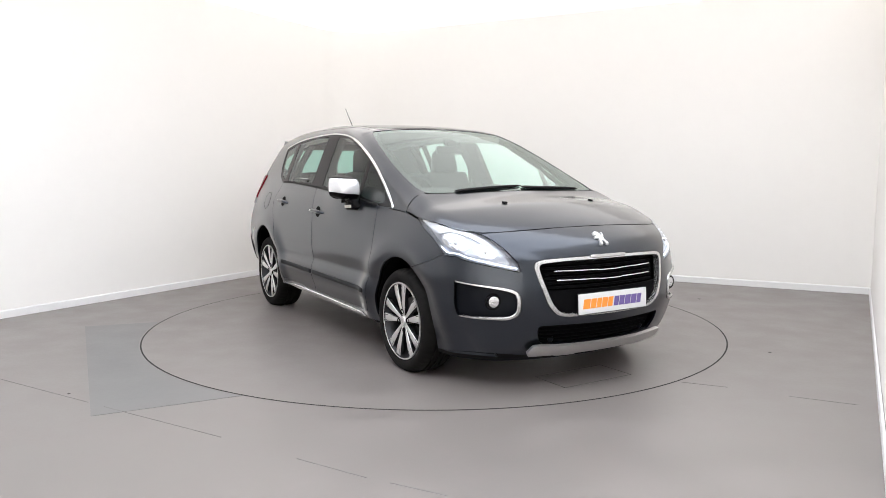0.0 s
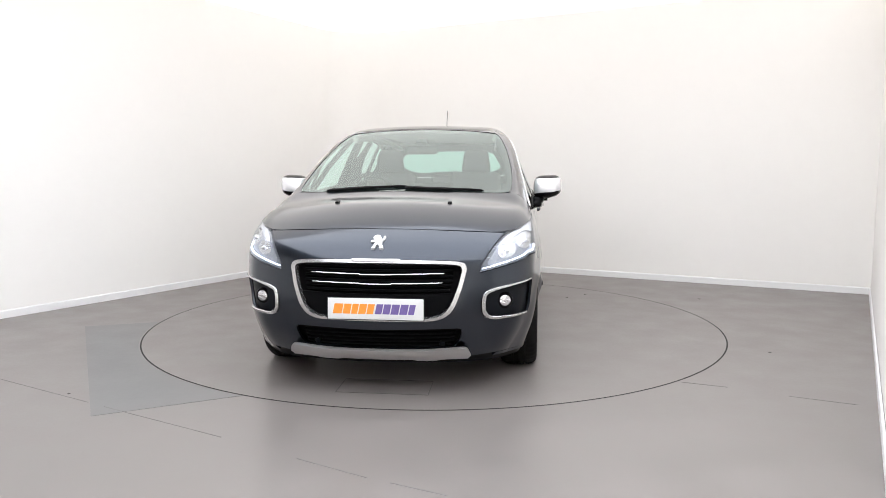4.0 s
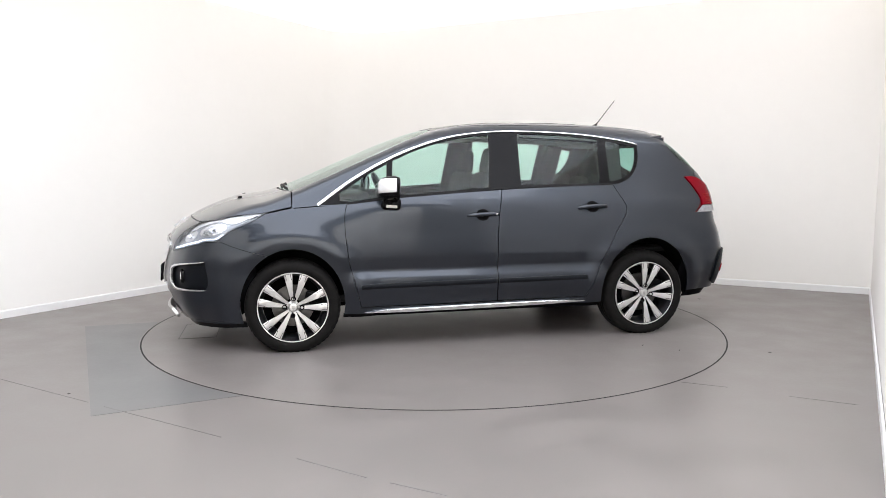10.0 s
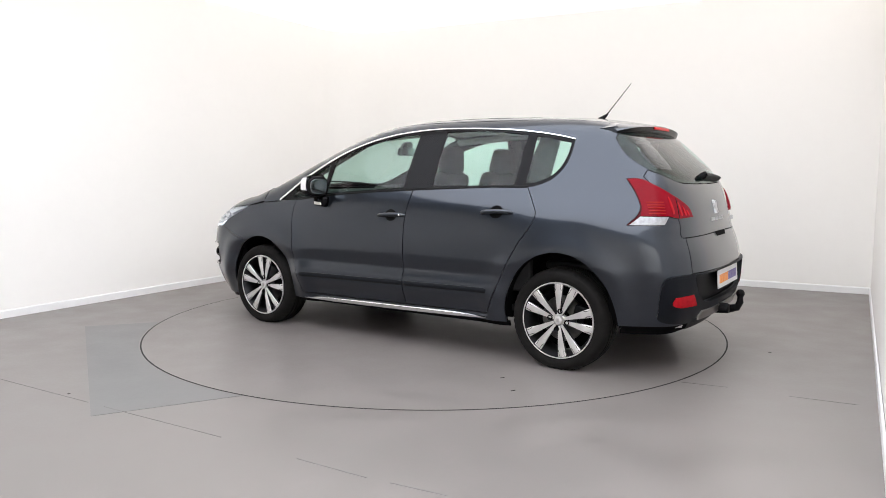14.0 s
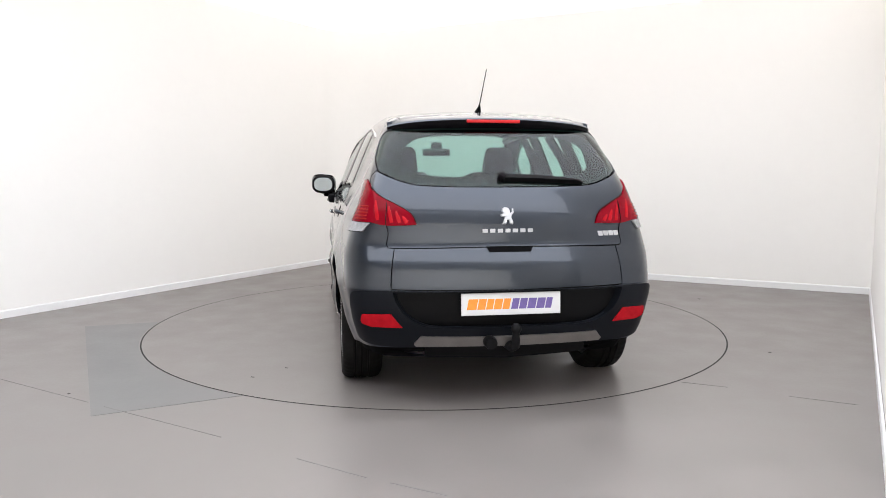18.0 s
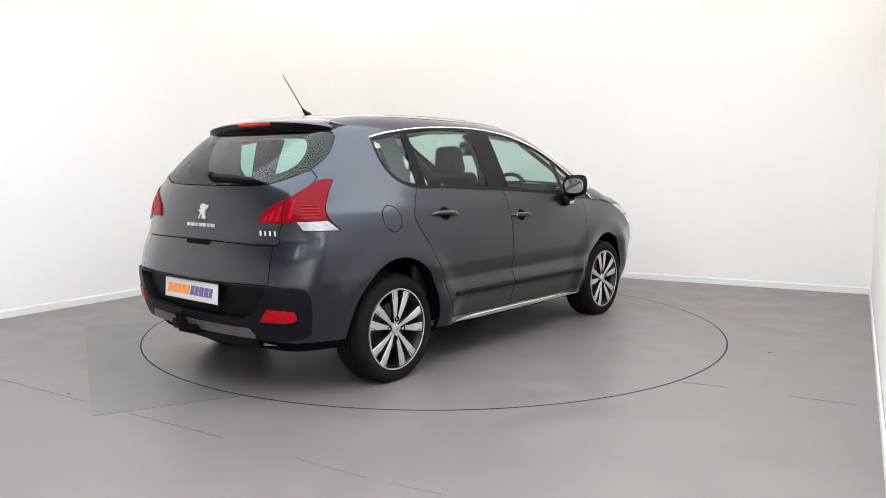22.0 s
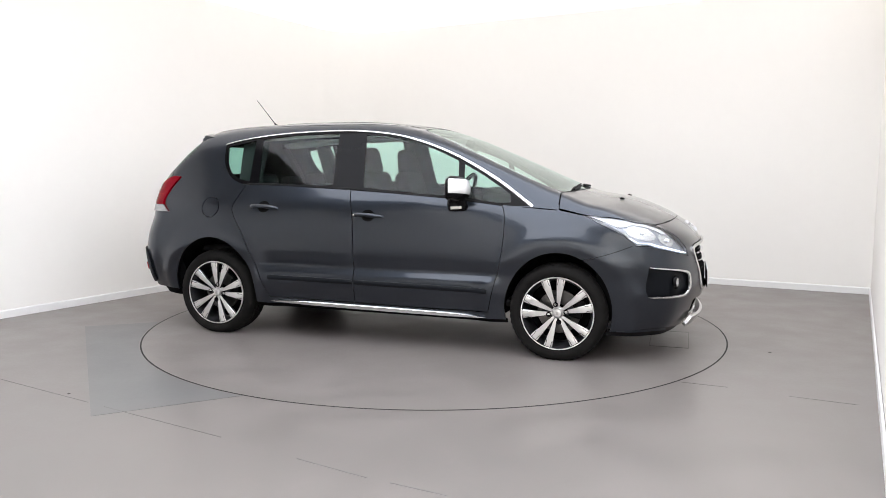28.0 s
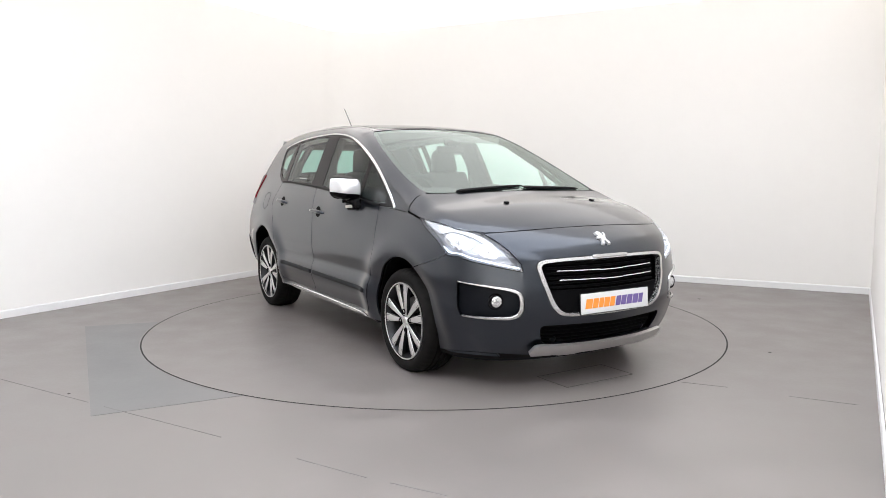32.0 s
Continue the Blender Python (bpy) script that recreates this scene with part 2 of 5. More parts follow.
def glide(x, pts):
    """Smooth curve through (x, y) pairs in rising x."""
    xs = np.array([p[0] for p in pts], float)
    ys = np.array([p[1] for p in pts], float)
    d = np.diff(ys) / np.diff(xs)
    m = np.zeros_like(ys)
    m[0], m[-1] = d[0], d[-1]
    same = d[:-1] * d[1:] > 0
    m[1:-1] = np.where(same, 2 * d[:-1] * d[1:] / np.where(same, d[:-1] + d[1:], 1), 0)
    x = np.asarray(x, float)
    i = np.clip(np.searchsorted(xs, x) - 1, 0, len(xs) - 2)
    h = xs[i + 1] - xs[i]
    t = (x - xs[i]) / h
    tc = np.clip(t, 0, 1)
    val = ((1 + 2 * tc) * (1 - tc) ** 2 * ys[i] + tc * (1 - tc) ** 2 * h * m[i]
           + tc * tc * (3 - 2 * tc) * ys[i + 1] + tc * tc * (tc - 1) * h * m[i + 1])
    return val + np.where(t < 0, t * h * m[0], 0) + np.where(t > 1, (t - 1) * h * m[-1], 0)


TOP = [(-2.4, 1.30), (-1.75, 1.515), (-1.477, 1.565), (-1.26, 1.592), (-1.0, 1.606), (-0.6, 1.614), (-0.166, 1.606), (0.057, 1.588), (0.281, 1.552),
       (0.507, 1.482), (0.736, 1.389), (0.966, 1.29), (1.199, 1.187), (1.40, 1.105), (1.50, 1.078), (1.70, 1.048), (1.92, 0.985), (2.10, 0.90), (2.20, 0.82), (2.35, 0.62)]
SWEEP = [(-2.4, 0.0), (-0.8, 0.0), (0.1, 0.12), (0.5, 0.20), (1.3, 0.20), (1.5, 0.14), (2.0, 0.05), (2.4, 0.0)]
CROWN = [(-2.4, 0.12), (-1.0, 0.09), (0.0, 0.06), (0.5, 0.03), (1.3, 0.02), (1.5, 0.08), (1.9, 0.12), (2.3, 0.12)]
SIDE = [(0.10, 0.800), (0.2, 0.828), (0.28, 0.850), (0.36, 0.868), (0.44, 0.874), (0.54, 0.870), (0.60, 0.880), (0.66, 0.887), (0.74, 0.886), (0.82, 0.881), (0.88, 0.875),
        (0.95, 0.864), (1.01, 0.849), (1.06, 0.830), (1.2, 0.772), (1.3, 0.730), (1.4, 0.687), (1.5, 0.637), (1.6, 0.57), (1.8, 0.36)]
TAPER_LOW = [(-2.2, 0.90), (-2.0, 0.94), (-1.8, 0.957), (-1.5, 0.978), (-1.2, 0.995), (-0.9, 1.0), (0.9, 1.0), (1.2, 0.997), (1.5, 0.988), (1.75, 0.972), (2.0, 0.935), (2.3, 0.85)]
TAPER_HIGH = [(-2.2, 0.85), (-1.9, 0.895), (-1.6, 0.928), (-1.3, 0.953), (-0.9, 0.985), (0.0, 1.01), (0.4, 1.03), (0.8, 1.0), (1.14, 0.965), (1.5, 0.955), (2.0, 0.91), (2.3, 0.83)]
NOSE = [(0.10, 2.05), (0.2, 2.115), (0.24, 2.147), (0.29, 2.176), (0.35, 2.201), (0.42, 2.221), (0.50, 2.234), (0.58, 2.230), (0.66, 2.214), (0.74, 2.195), (0.82, 2.16), (0.92, 2.04), (1.05, 1.80)]
TAIL = [(0.10, 1.90), (0.2, 1.98), (0.3, 2.045), (0.42, 2.090), (0.52, 2.110), (0.62, 2.116), (0.70, 2.104), (0.76, 2.088), (0.82, 2.064), (0.86, 2.048), (0.92, 2.036), (1.0, 2.018), (1.1, 1.985), (1.16, 1.955),
        (1.25, 1.885), (1.35, 1.785), (1.45, 1.675), (1.55, 1.55), (1.65, 1.40)]


def soft_max(a, b, k):
    h = np.maximum(k - np.abs(a - b), 0) / k
    return np.maximum(a, b) + h * h * k * 0.25


def half_width(x, z):
    lift = np.clip((z - 0.78) / 0.3, 0, 1)
    lift = lift * lift * (3 - 2 * lift)
    t = glide(x, TAPER_LOW) * (1 - lift) + glide(x, TAPER_HIGH) * lift
    w = glide(z, SIDE) * t
    for wx in (-AXLE, AXLE):
        r = np.hypot(x - wx, z - HUB_Z)
        w = w + 0.024 * np.exp(-((r - (0.47 if wx > 0 else 0.45)) / 0.085) ** 2) * np.clip((0.95 - z) / 0.3, 0, 1)
    # the lower door bulge, which fades out before the arches
    ends = np.clip((x + 0.98) / 0.22, 0, 1) * np.clip((1.0 - x) / 0.18, 0, 1)
    rise = np.clip((0.56 - z) / 0.075, 0, 1) * np.clip((z - 0.33) / 0.11, 0, 1)
    w = w + 0.021 * ends * ends * (3 - 2 * ends) * rise * rise * (3 - 2 * rise)
    w = w + 0.014 * np.exp(-((x + 1.45) / 0.28) ** 2 - ((z - 0.98) / 0.12) ** 2)
    tuck = np.clip((-x - 1.5) / 0.3, 0, 1) * 0.30 + np.clip((x - 1.6) / 0.3, 0, 1) * 0.22
    return w - tuck * np.clip(0.55 - z, 0, 0.35)


def form(p, grow=0.0):
    """Below zero inside the body, above zero outside; about metres near the skin."""
    x, y, z = p[..., 0], np.abs(p[..., 1]), p[..., 2]
    side = y - half_width(x, z)
    top = (z - glide(x + glide(x, SWEEP) * y * y, TOP) + glide(x, CROWN) * y * y) * 0.9
    nose = x - glide(z, NOSE) + 0.27 * y ** 2 + 0.20 * y ** 4
    tail = -x - glide(z, TAIL) + 0.06 * y ** 2 + 0.25 * y ** 4
    f = soft_max(side, top, 0.08)
    f = soft_max(f, nose * 0.9, 0.10)
    f = soft_max(f, tail * 0.85, 0.09)
    return f - grow


def slope(p):
    """Outward unit normals of the form."""
    e = 0.002
    n = np.stack([form(p + np.eye(3)[i] * e) - form(p - np.eye(3)[i] * e) for i in range(3)], -1)
    return n / np.maximum(np.linalg.norm(n, axis=-1, keepdims=True), 1e-9)


def cast(start, way, reach, grow=0.0, steps=70):
    """First crossing of the skin along each ray."""
    s = np.linspace(0, reach, steps)
    f = form(start[:, None, :] + way[:, None, :] * s[None, :, None], grow)
    inside = f < 0
    first = np.argmax(inside, 1)
    good = inside.any(1)
    first = np.where(good, np.maximum(first, 1), steps - 1)
    a, b = s[first - 1].copy(), s[first].copy()
    for _ in range(22):
        m = (a + b) / 2
        neg = form(start + way * m[:, None], grow) < 0
        b = np.where(neg, m, b)
        a = np.where(neg, a, m)
    return start + way * ((a + b) / 2)[:, None], good


# the ways of laying a flat outline on the skin
FRONT_AXIS, REAR_AXIS = 1.0, -0.9


def lay(kind, uv, grow=0.0):
    u, v = uv[:, 0], uv[:, 1]
    one, nil = np.ones_like(u), np.zeros_like(u)
    if kind in ("left", "right"):
        k = 1 if kind == "left" else -1
        start, way, reach = np.stack([u, k * one * 1.2, v], -1), np.stack([nil, -k * one, nil], -1), 1.2
    elif kind == "top":
        start, way, reach = np.stack([u, v, one * 1.9], -1), np.stack([nil, nil, -one], -1), 1.7
    else:
        ax, k = (FRONT_AXIS, 1) if kind == "front" else (REAR_AXIS, -1)
        a = np.radians(u)
        way = np.stack([-np.cos(a) * k, -np.sin(a), nil], -1)
        start = np.stack([one * ax, nil, v], -1) - way * 1.7
        reach = 1.7
    return cast(start, way, reach, grow)
def in_loop(pts, poly):
    x, y = pts[:, 0], pts[:, 1]
    c = np.zeros(len(pts), bool)
    a = poly
    b = np.roll(poly, -1, 0)
    for (x0, y0), (x1, y1) in zip(a, b):
        hit = (y0 > y) != (y1 > y)
        c ^= hit & (x < (x1 - x0) * (y - y0) / ((y1 - y0) or 1e-12) + x0)
    return c


def loop(pts, sharp=None, step=0.012, closed=True, scale=(1, 1)):
    """A smooth outline through pts; at the indices in sharp it keeps a corner (None: all corners are sharp)."""
    p = np.array(pts, float)
    n = len(p)
    sc = np.array(scale)
    out = []
    sharp = set(range(n)) if sharp is None else set(sharp)
    for i in range(n if closed else n - 1):
        p1, p2 = p[i], p[(i + 1) % n]
        d = p2 - p1
        m1 = d if i in sharp or (not closed and i == 0) else (p2 - p[i - 1]) / 2
        j = (i + 1) % n
        m2 = d if j in sharp or (not closed and j == n - 1) else (p[(j + 1) % n] - p1) / 2
        ln = np.linalg.norm(d * sc)
        lim = 1.6 * ln
        m1 = m1 * min(1, lim / max(np.linalg.norm(m1 * sc), 1e-9))
        m2 = m2 * min(1, lim / max(np.linalg.norm(m2 * sc), 1e-9))
        k = max(1, int(math.ceil(ln / step)))
        for t in np.arange(k) / k:
            out.append((2 * t ** 3 - 3 * t * t + 1) * p1 + (t ** 3 - 2 * t * t + t) * m1 + (3 * t * t - 2 * t ** 3) * p2 + (t ** 3 - t * t) * m2)
    if not closed:
        out.append(p[-1])
    return np.array(out)


def mesh_from(name, verts, faces, mats, normals=None, index=None, smooth=True):
    me = bpy.data.meshes.new(name)
    me.from_pydata([tuple(v) for v in verts], [], faces)
    for m in mats:
        me.materials.append(m)
    if index is not None:
        me.polygons.foreach_set("material_index", index)
    me.polygons.foreach_set("use_smooth", [smooth] * len(me.polygons))
    me.update()
    if normals is not None:
        me.normals_split_custom_set_from_vertices([tuple(n) for n in normals])
    return me


def skin(kind, outline, grow=0.0, holes=(), grid=0.03, rim=0.014, scale=(1, 1)):
    """Vertices, faces and normals of a panel: the flat outline, less the holes, laid on the car's form, its edges turned inwards by rim."""
    sc = np.array(scale)
    loops = [outline] + list(holes)

    def kept(q):
        k = in_loop(q, outline)
        for h in holes:
            k &= ~in_loop(q, h)
        return k

    lo, hi = outline.min(0), outline.max(0)
    gx = np.arange(lo[0], hi[0], grid / sc[0])
    gy = np.arange(lo[1], hi[1], grid / sc[1])
    g = np.array([(a + (grid / sc[0] / 2 if j % 2 else 0), b) for j, b in enumerate(gy) for a in gx])
    g = g[kept(g)]
    border = np.concatenate(loops) * sc
    if len(g):
        near = np.array([((q - border) ** 2).sum(1).min() for q in g * sc])
        g = g[near > (grid * 0.4) ** 2]
    pts = np.concatenate(loops + [g]) if len(g) else np.concatenate(loops)
    edges, base = [], 0
    for lp in loops:
        n = len(lp)
        edges += [(base + i, base + (i + 1) % n) for i in range(n)]
        base += n
    flat = delaunay_2d_cdt([Vector(q) for q in pts * sc], edges, [], 0, 1e-6)
    v2 = np.array([tuple(v) for v in flat[0]]) / sc
    tri = np.array([f for f in flat[2]])
    tri = tri[kept(v2[tri].mean(1))]
    v3, good = lay(kind, v2, grow)
    tri = tri[good[tri].all(1)]
    nr = slope(v3)
    fn = np.cross(v3[tri[:, 1]] - v3[tri[:, 0]], v3[tri[:, 2]] - v3[tri[:, 0]])
    flip = (fn * nr[tri].mean(1)).sum(1) < 0
    tri[flip] = tri[flip][:, ::-1]
    used = np.unique(tri)
    remap = np.full(len(v3), -1)
    remap[used] = np.arange(len(used))
    faces = [tuple(int(i) for i in t) for t in remap[tri]]
    verts, norms = list(v3[used]), list(nr[used])
    if rim:
        # border edges: those that one triangle alone uses
        count = {}
        for t in faces:
            for a, b in ((t[0], t[1]), (t[1], t[2]), (t[2], t[0])):
                key = (min(a, b), max(a, b))
                count[key] = None if key in count else (a, b, t)
        for e in count.values():
            if e is None:
                continue
            a, b, t = e
            c = next(i for i in t if i not in (a, b))
            pa, pb, pc = verts[a], verts[b], verts[c]
            out = np.cross(pb - pa, norms[a])
            ln = np.linalg.norm(out)
            if ln < 1e-9:
                continue
            out = out / ln
            if np.dot(out, pc - pa) > 0:
                out = -out
            o = len(verts)
            verts += [pa, pb, pb - norms[b] * rim, pa - norms[a] * rim]
            norms += [out] * 4
            faces.append((o + 1, o, o + 3, o + 2))
    return np.array(verts), faces, np.array(norms)


def panel(name, kind, outline, mat, parent, label="", **kw):
    v, f, n = skin(kind, outline, **kw)
    ob = new(name, mesh_from(name, v, f, [mat], n))
    ob.parent = parent
    return tagged(ob, label) if label else ob
# ---- the car ----
CAR = new("car")
tagged(CAR, "dark slate grey metallic crossover car parked on the turntable", "car")
PHI = (0.02, 1.0)


def both_sides(half, axis):
    h = np.array(half)
    m = h[::-1].copy()
    m[:, axis] *= -1
    m = m[np.abs(m[:, axis]) > 1e-6]
    return np.concatenate([h, m])


def open_line(pts, sharp=(), step=0.012, scale=(1, 1)):
    return loop(pts, sharp, step, False, scale)


def flat(kind, p):
    """Where places on the skin lie in the flat picture of kind."""
    if kind in ("left", "right"):
        return p[:, [0, 2]]
    if kind == "top":
        return p[:, :2]
    ax, k = (FRONT_AXIS, 1) if kind == "front" else (REAR_AXIS, -1)
    return np.stack([np.degrees(np.arctan2(p[:, 1], k * (p[:, 0] - ax))), p[:, 2]], -1)


def moved(lp, kind, other):
    """An outline of one flat picture in another."""
    p, good = lay(kind, lp)
    return flat(other, p[good])


def wider(lp, d, scale=(1, 1)):
    """The outline grown by d metres all round."""
    sc = np.array(scale)
    q = lp * sc
    t = np.roll(q, -1, 0) - np.roll(q, 1, 0)
    n = np.stack([t[:, 1], -t[:, 0]], -1)
    n /= np.maximum(np.linalg.norm(n, axis=1, keepdims=True), 1e-9)
    x, y = q[:, 0], q[:, 1]
    area = (x * np.roll(y, -1) - y * np.roll(x, -1)).sum()
    return (q + n * d * (1 if area > 0 else -1)) / sc


def closed_half(half, axis, n=60):
    """The left half of an outline, closed along the middle line."""
    h = np.array(half)
    a, b = h[-1], h[0]
    return np.concatenate([h, a + (b - a) * np.linspace(0, 1, n)[1:-1, None]])


w = GAP = 0.005
# outlines seen from the side: (x, z)
FRONT_DOOR = loop([(-0.176, 1.097), (0.2, 1.075), (0.535, 1.050), (0.928, 1.004), (0.945, 0.943), (0.945, 0.80), (0.922, 0.61), (0.897, 0.515), (0.86, 0.367), (0.842, 0.297),
                   (0.35, 0.296), (-0.136, 0.303), (-0.132, 0.452), (-0.138, 0.855)], {0, 3, 9, 11})
REAR_DOOR = loop([(-1.056, 1.127), (-1.10, 1.05), (-1.138, 0.973), (-1.121, 0.904), (-1.034, 0.769), (-0.925, 0.558), (-0.847, 0.381), (-0.812, 0.312), (-0.5, 0.307), (-0.142, 0.303),
                  (-0.138, 0.452), (-0.144, 0.855), (-0.182, 1.097), (-0.5, 1.117), (-0.786, 1.125)], {0, 7, 9, 12})
CHROME_LINE = [(-1.315, 1.434), (-1.179, 1.463), (-0.979, 1.492), (-0.753, 1.512), (-0.465, 1.523), (-0.222, 1.522), (0.022, 1.501), (0.217, 1.465), (0.435, 1.398), (0.651, 1.305),
               (0.887, 1.173), (1.128, 1.003)]
GROUP = loop(CHROME_LINE + [(0.94, 1.009), (0.535, 1.055), (0.2, 1.080), (-0.18, 1.103), (-0.5, 1.122), (-0.786, 1.130), (-1.056, 1.133), (-1.13, 1.147), (-1.215, 1.188), (-1.278, 1.262), (-1.306, 1.344)],
             {0, 11})
PANES = {
    "rear_quarter_glass": loop([(-1.292, 1.415), (-1.283, 1.344), (-1.255, 1.270), (-1.20, 1.207), (-1.11, 1.168), (-1.035, 1.158), (-1.045, 1.462)], {0, 5, 6}),
    "rear_door_glass": loop([(-0.985, 1.470), (-0.955, 1.145), (-0.33, 1.130), (-0.345, 1.504), (-0.6, 1.503), (-0.8, 1.491)], {0, 1, 2, 3}),
    "front_door_glass": loop([(-0.085, 1.117), (-0.127, 1.492), (0.03, 1.483), (0.217, 1.447), (0.42, 1.385), (0.60, 1.308), (0.622, 1.062), (0.3, 1.087)], {0, 1, 5, 6}),
    "quarter_light": loop([(0.643, 1.284), (0.76, 1.222), (0.87, 1.153), (0.975, 1.085), (0.985, 1.03), (0.90, 1.026), (0.66, 1.060)], {0, 3, 4, 6}),
}
ARCH_FRONT = loop([(1.305 + 0.352 * math.cos(a), 0.318 + 0.393 * math.sin(a)) for a in np.linspace(0, math.pi, 24)] + [(0.975, 0.12), (1.63, 0.12)], {0, 23, 24, 25})
ARCH_REAR = loop([(-1.312 + 0.367 * math.cos(a), 0.318 + 0.420 * math.sin(a)) for a in np.linspace(0, math.pi, 24)] + [(-1.64, 0.12), (-0.96, 0.12)], {0, 23, 24, 25})
FLAP = loop([(-1.336 + 0.072 * math.cos(a), 0.962 + 0.072 * math.sin(a)) for a in np.linspace(0, 2 * math.pi, 24, endpoint=False)], ())
# outlines seen from above: the left half (x, y)
BONNET_HALF = open_line([(2.020, 0), (2.012, 0.2), (1.985, 0.40), (1.939, 0.575), (1.895, 0.67), (1.80, 0.765), (1.70, 0.806), (1.60, 0.826), (1.46, 0.832), (1.305, 0.826), (1.305, 0.715), (1.345, 0.577), (1.395, 0.25), (1.405, 0)], {4, 9, 10})
SCREEN_HALF = open_line([(1.385, 0), (1.375, 0.25), (1.328, 0.567), (1.290, 0.685), (1.20, 0.702), (0.93, 0.692), (0.60, 0.645), (0.38, 0.590), (0.300, 0.555), (0.272, 0.3), (0.265, 0)], {3, 8})
ROOF_HALF = open_line([(0.260, 0), (0.267, 0.3), (0.290, 0.545), (0.0, 0.560), (-0.6, 0.562), (-1.2, 0.535), (-1.52, 0.505), (-1.57, 0.3), (-1.585, 0)], {2, 6})
# outlines seen from straight ahead and behind, unrolled: the left half (degrees, z)
LAMP = loop([(61.0, 0.957), (48.4, 0.928), (38.3, 0.890), (32.0, 0.825), (27.6, 0.735), (26.9, 0.690), (31.2, 0.708), (40.8, 0.751), (43.0, 0.768), (47.0, 0.770), (51.0, 0.844), (57.0, 0.909)], {0, 4, 5, 8, 9}, scale=PHI)
BUMPER_HALF = open_line([(0, 0.912), (10, 0.911), (19, 0.905), (31, 0.894), (38, 0.886), (47, 0.775), (53.5, 0.718), (70, 0.62), (70, 0.20), (52.6, 0.20), (43.5, 0.217), (33.5, 0.222), (20, 0.20), (0, 0.195)], {4, 5, 7, 8}, scale=PHI)
GRILLE_HALF = open_line([(0, 0.762), (12, 0.760), (21.5, 0.750), (23.3, 0.722), (22.6, 0.66), (21.6, 0.60), (19.3, 0.49), (15.7, 0.437), (8, 0.430), (0, 0.429)], (), scale=PHI)
FOG = loop([(43.8, 0.636), (35.3, 0.615), (29.0, 0.590), (26.9, 0.555), (26.8, 0.475), (29.0, 0.435), (43.0, 0.437), (44.0, 0.50)], {0, 6}, scale=PHI)
INTAKE_HALF = open_line([(0, 0.378), (18, 0.385), (22, 0.375), (21, 0.285), (18, 0.272), (0, 0.268)], {}, scale=PHI)
GLASS_HALF = open_line([(0, 1.482), (20, 1.481), (36, 1.474), (41.8, 1.447), (42.3, 1.40), (40.5, 1.32), (36.3, 1.241), (27, 1.176), (19, 1.159), (0, 1.154)], {6}, scale=PHI)
GATE_HALF = open_line([(0, 1.149), (19, 1.154), (27, 1.171), (37.0, 1.237), (38.5, 1.20), (30.4, 0.95), (30.1, 0.858), (28.6, 0.845), (0, 0.851)], {3, 4}, scale=PHI)
GATE_LOW_HALF = open_line([(0, 0.845), (28.2, 0.838), (28.0, 0.64), (0, 0.632)], {1, 2}, scale=PHI)
TAIL_LAMP = loop([(42.6, 1.190), (39.5, 1.188), (36.3, 1.148), (32.4, 1.100), (28.5, 1.062), (25.0, 1.018), (23.4, 0.962), (30.5, 0.958), (34.5, 0.974), (36.5, 0.922), (45.0, 0.920), (42.2, 0.978), (41.0, 1.038), (41.5, 1.119)], {0, 6, 8, 9, 10}, scale=PHI)
REAR_BUMPER_HALF = open_line([(0, 0.628), (28.2, 0.635), (40, 0.625), (46, 0.605), (50, 0.50), (52.5, 0.40), (54, 0.325), (43, 0.33), (30, 0.335), (20, 0.33), (0, 0.33)], {1, 6}, scale=PHI)

SIDE_BONNET = moved(wider(closed_half(BONNET_HALF, 1), w), "top", "left")
SIDE_SCREEN = moved(wider(closed_half(SCREEN_HALF, 1), 0.002), "top", "left")
SIDE_ROOF = moved(wider(closed_half(ROOF_HALF, 1), w), "top", "left")
SIDE_BUMPER = moved(wider(closed_half(BUMPER_HALF, 0), w * 0.7, PHI), "front", "left")
SIDE_LAMP = moved(wider(LAMP, w * 0.7, PHI), "front", "left")
SIDE_TAIL = moved(wider(TAIL_LAMP, 0.002, PHI), "rear", "left")
SIDE_GLASS = moved(wider(closed_half(GLASS_HALF, 0), w, PHI), "rear", "left")
SIDE_GATE = moved(wider(closed_half(GATE_HALF, 0), w, PHI), "rear", "left")
SIDE_GATE_LOW = moved(wider(closed_half(GATE_LOW_HALF, 0), w, PHI), "rear", "left")
SIDE_REAR_BUMPER = moved(closed_half(REAR_BUMPER_HALF, 0), "rear", "left")

SIDE_REGION = loop([(-2.13, 0.33), (-1.69, 0.315), (-1.55, 0.25), (0.2, 0.25), (0.2, 1.0), (1.126, 0.998), (1.296, 0.985), (1.296, 1.12), (0.4, 1.60), (-0.5, 1.66), (-2.13, 1.66)], step=0.02)
WING_REGION = loop([(0.80, 0.20), (1.98, 0.20), (1.98, 0.93), (1.30, 1.02), (1.289, 0.980), (1.126, 0.991), (0.80, 1.02)], step=0.02)
SILL_REGION = loop([(-1.02, 0.195), (1.05, 0.185), (1.05, 0.288), (0.85, 0.290), (0.35, 0.289), (-0.136, 0.296), (-0.5, 0.300), (-1.02, 0.308)], step=0.02)

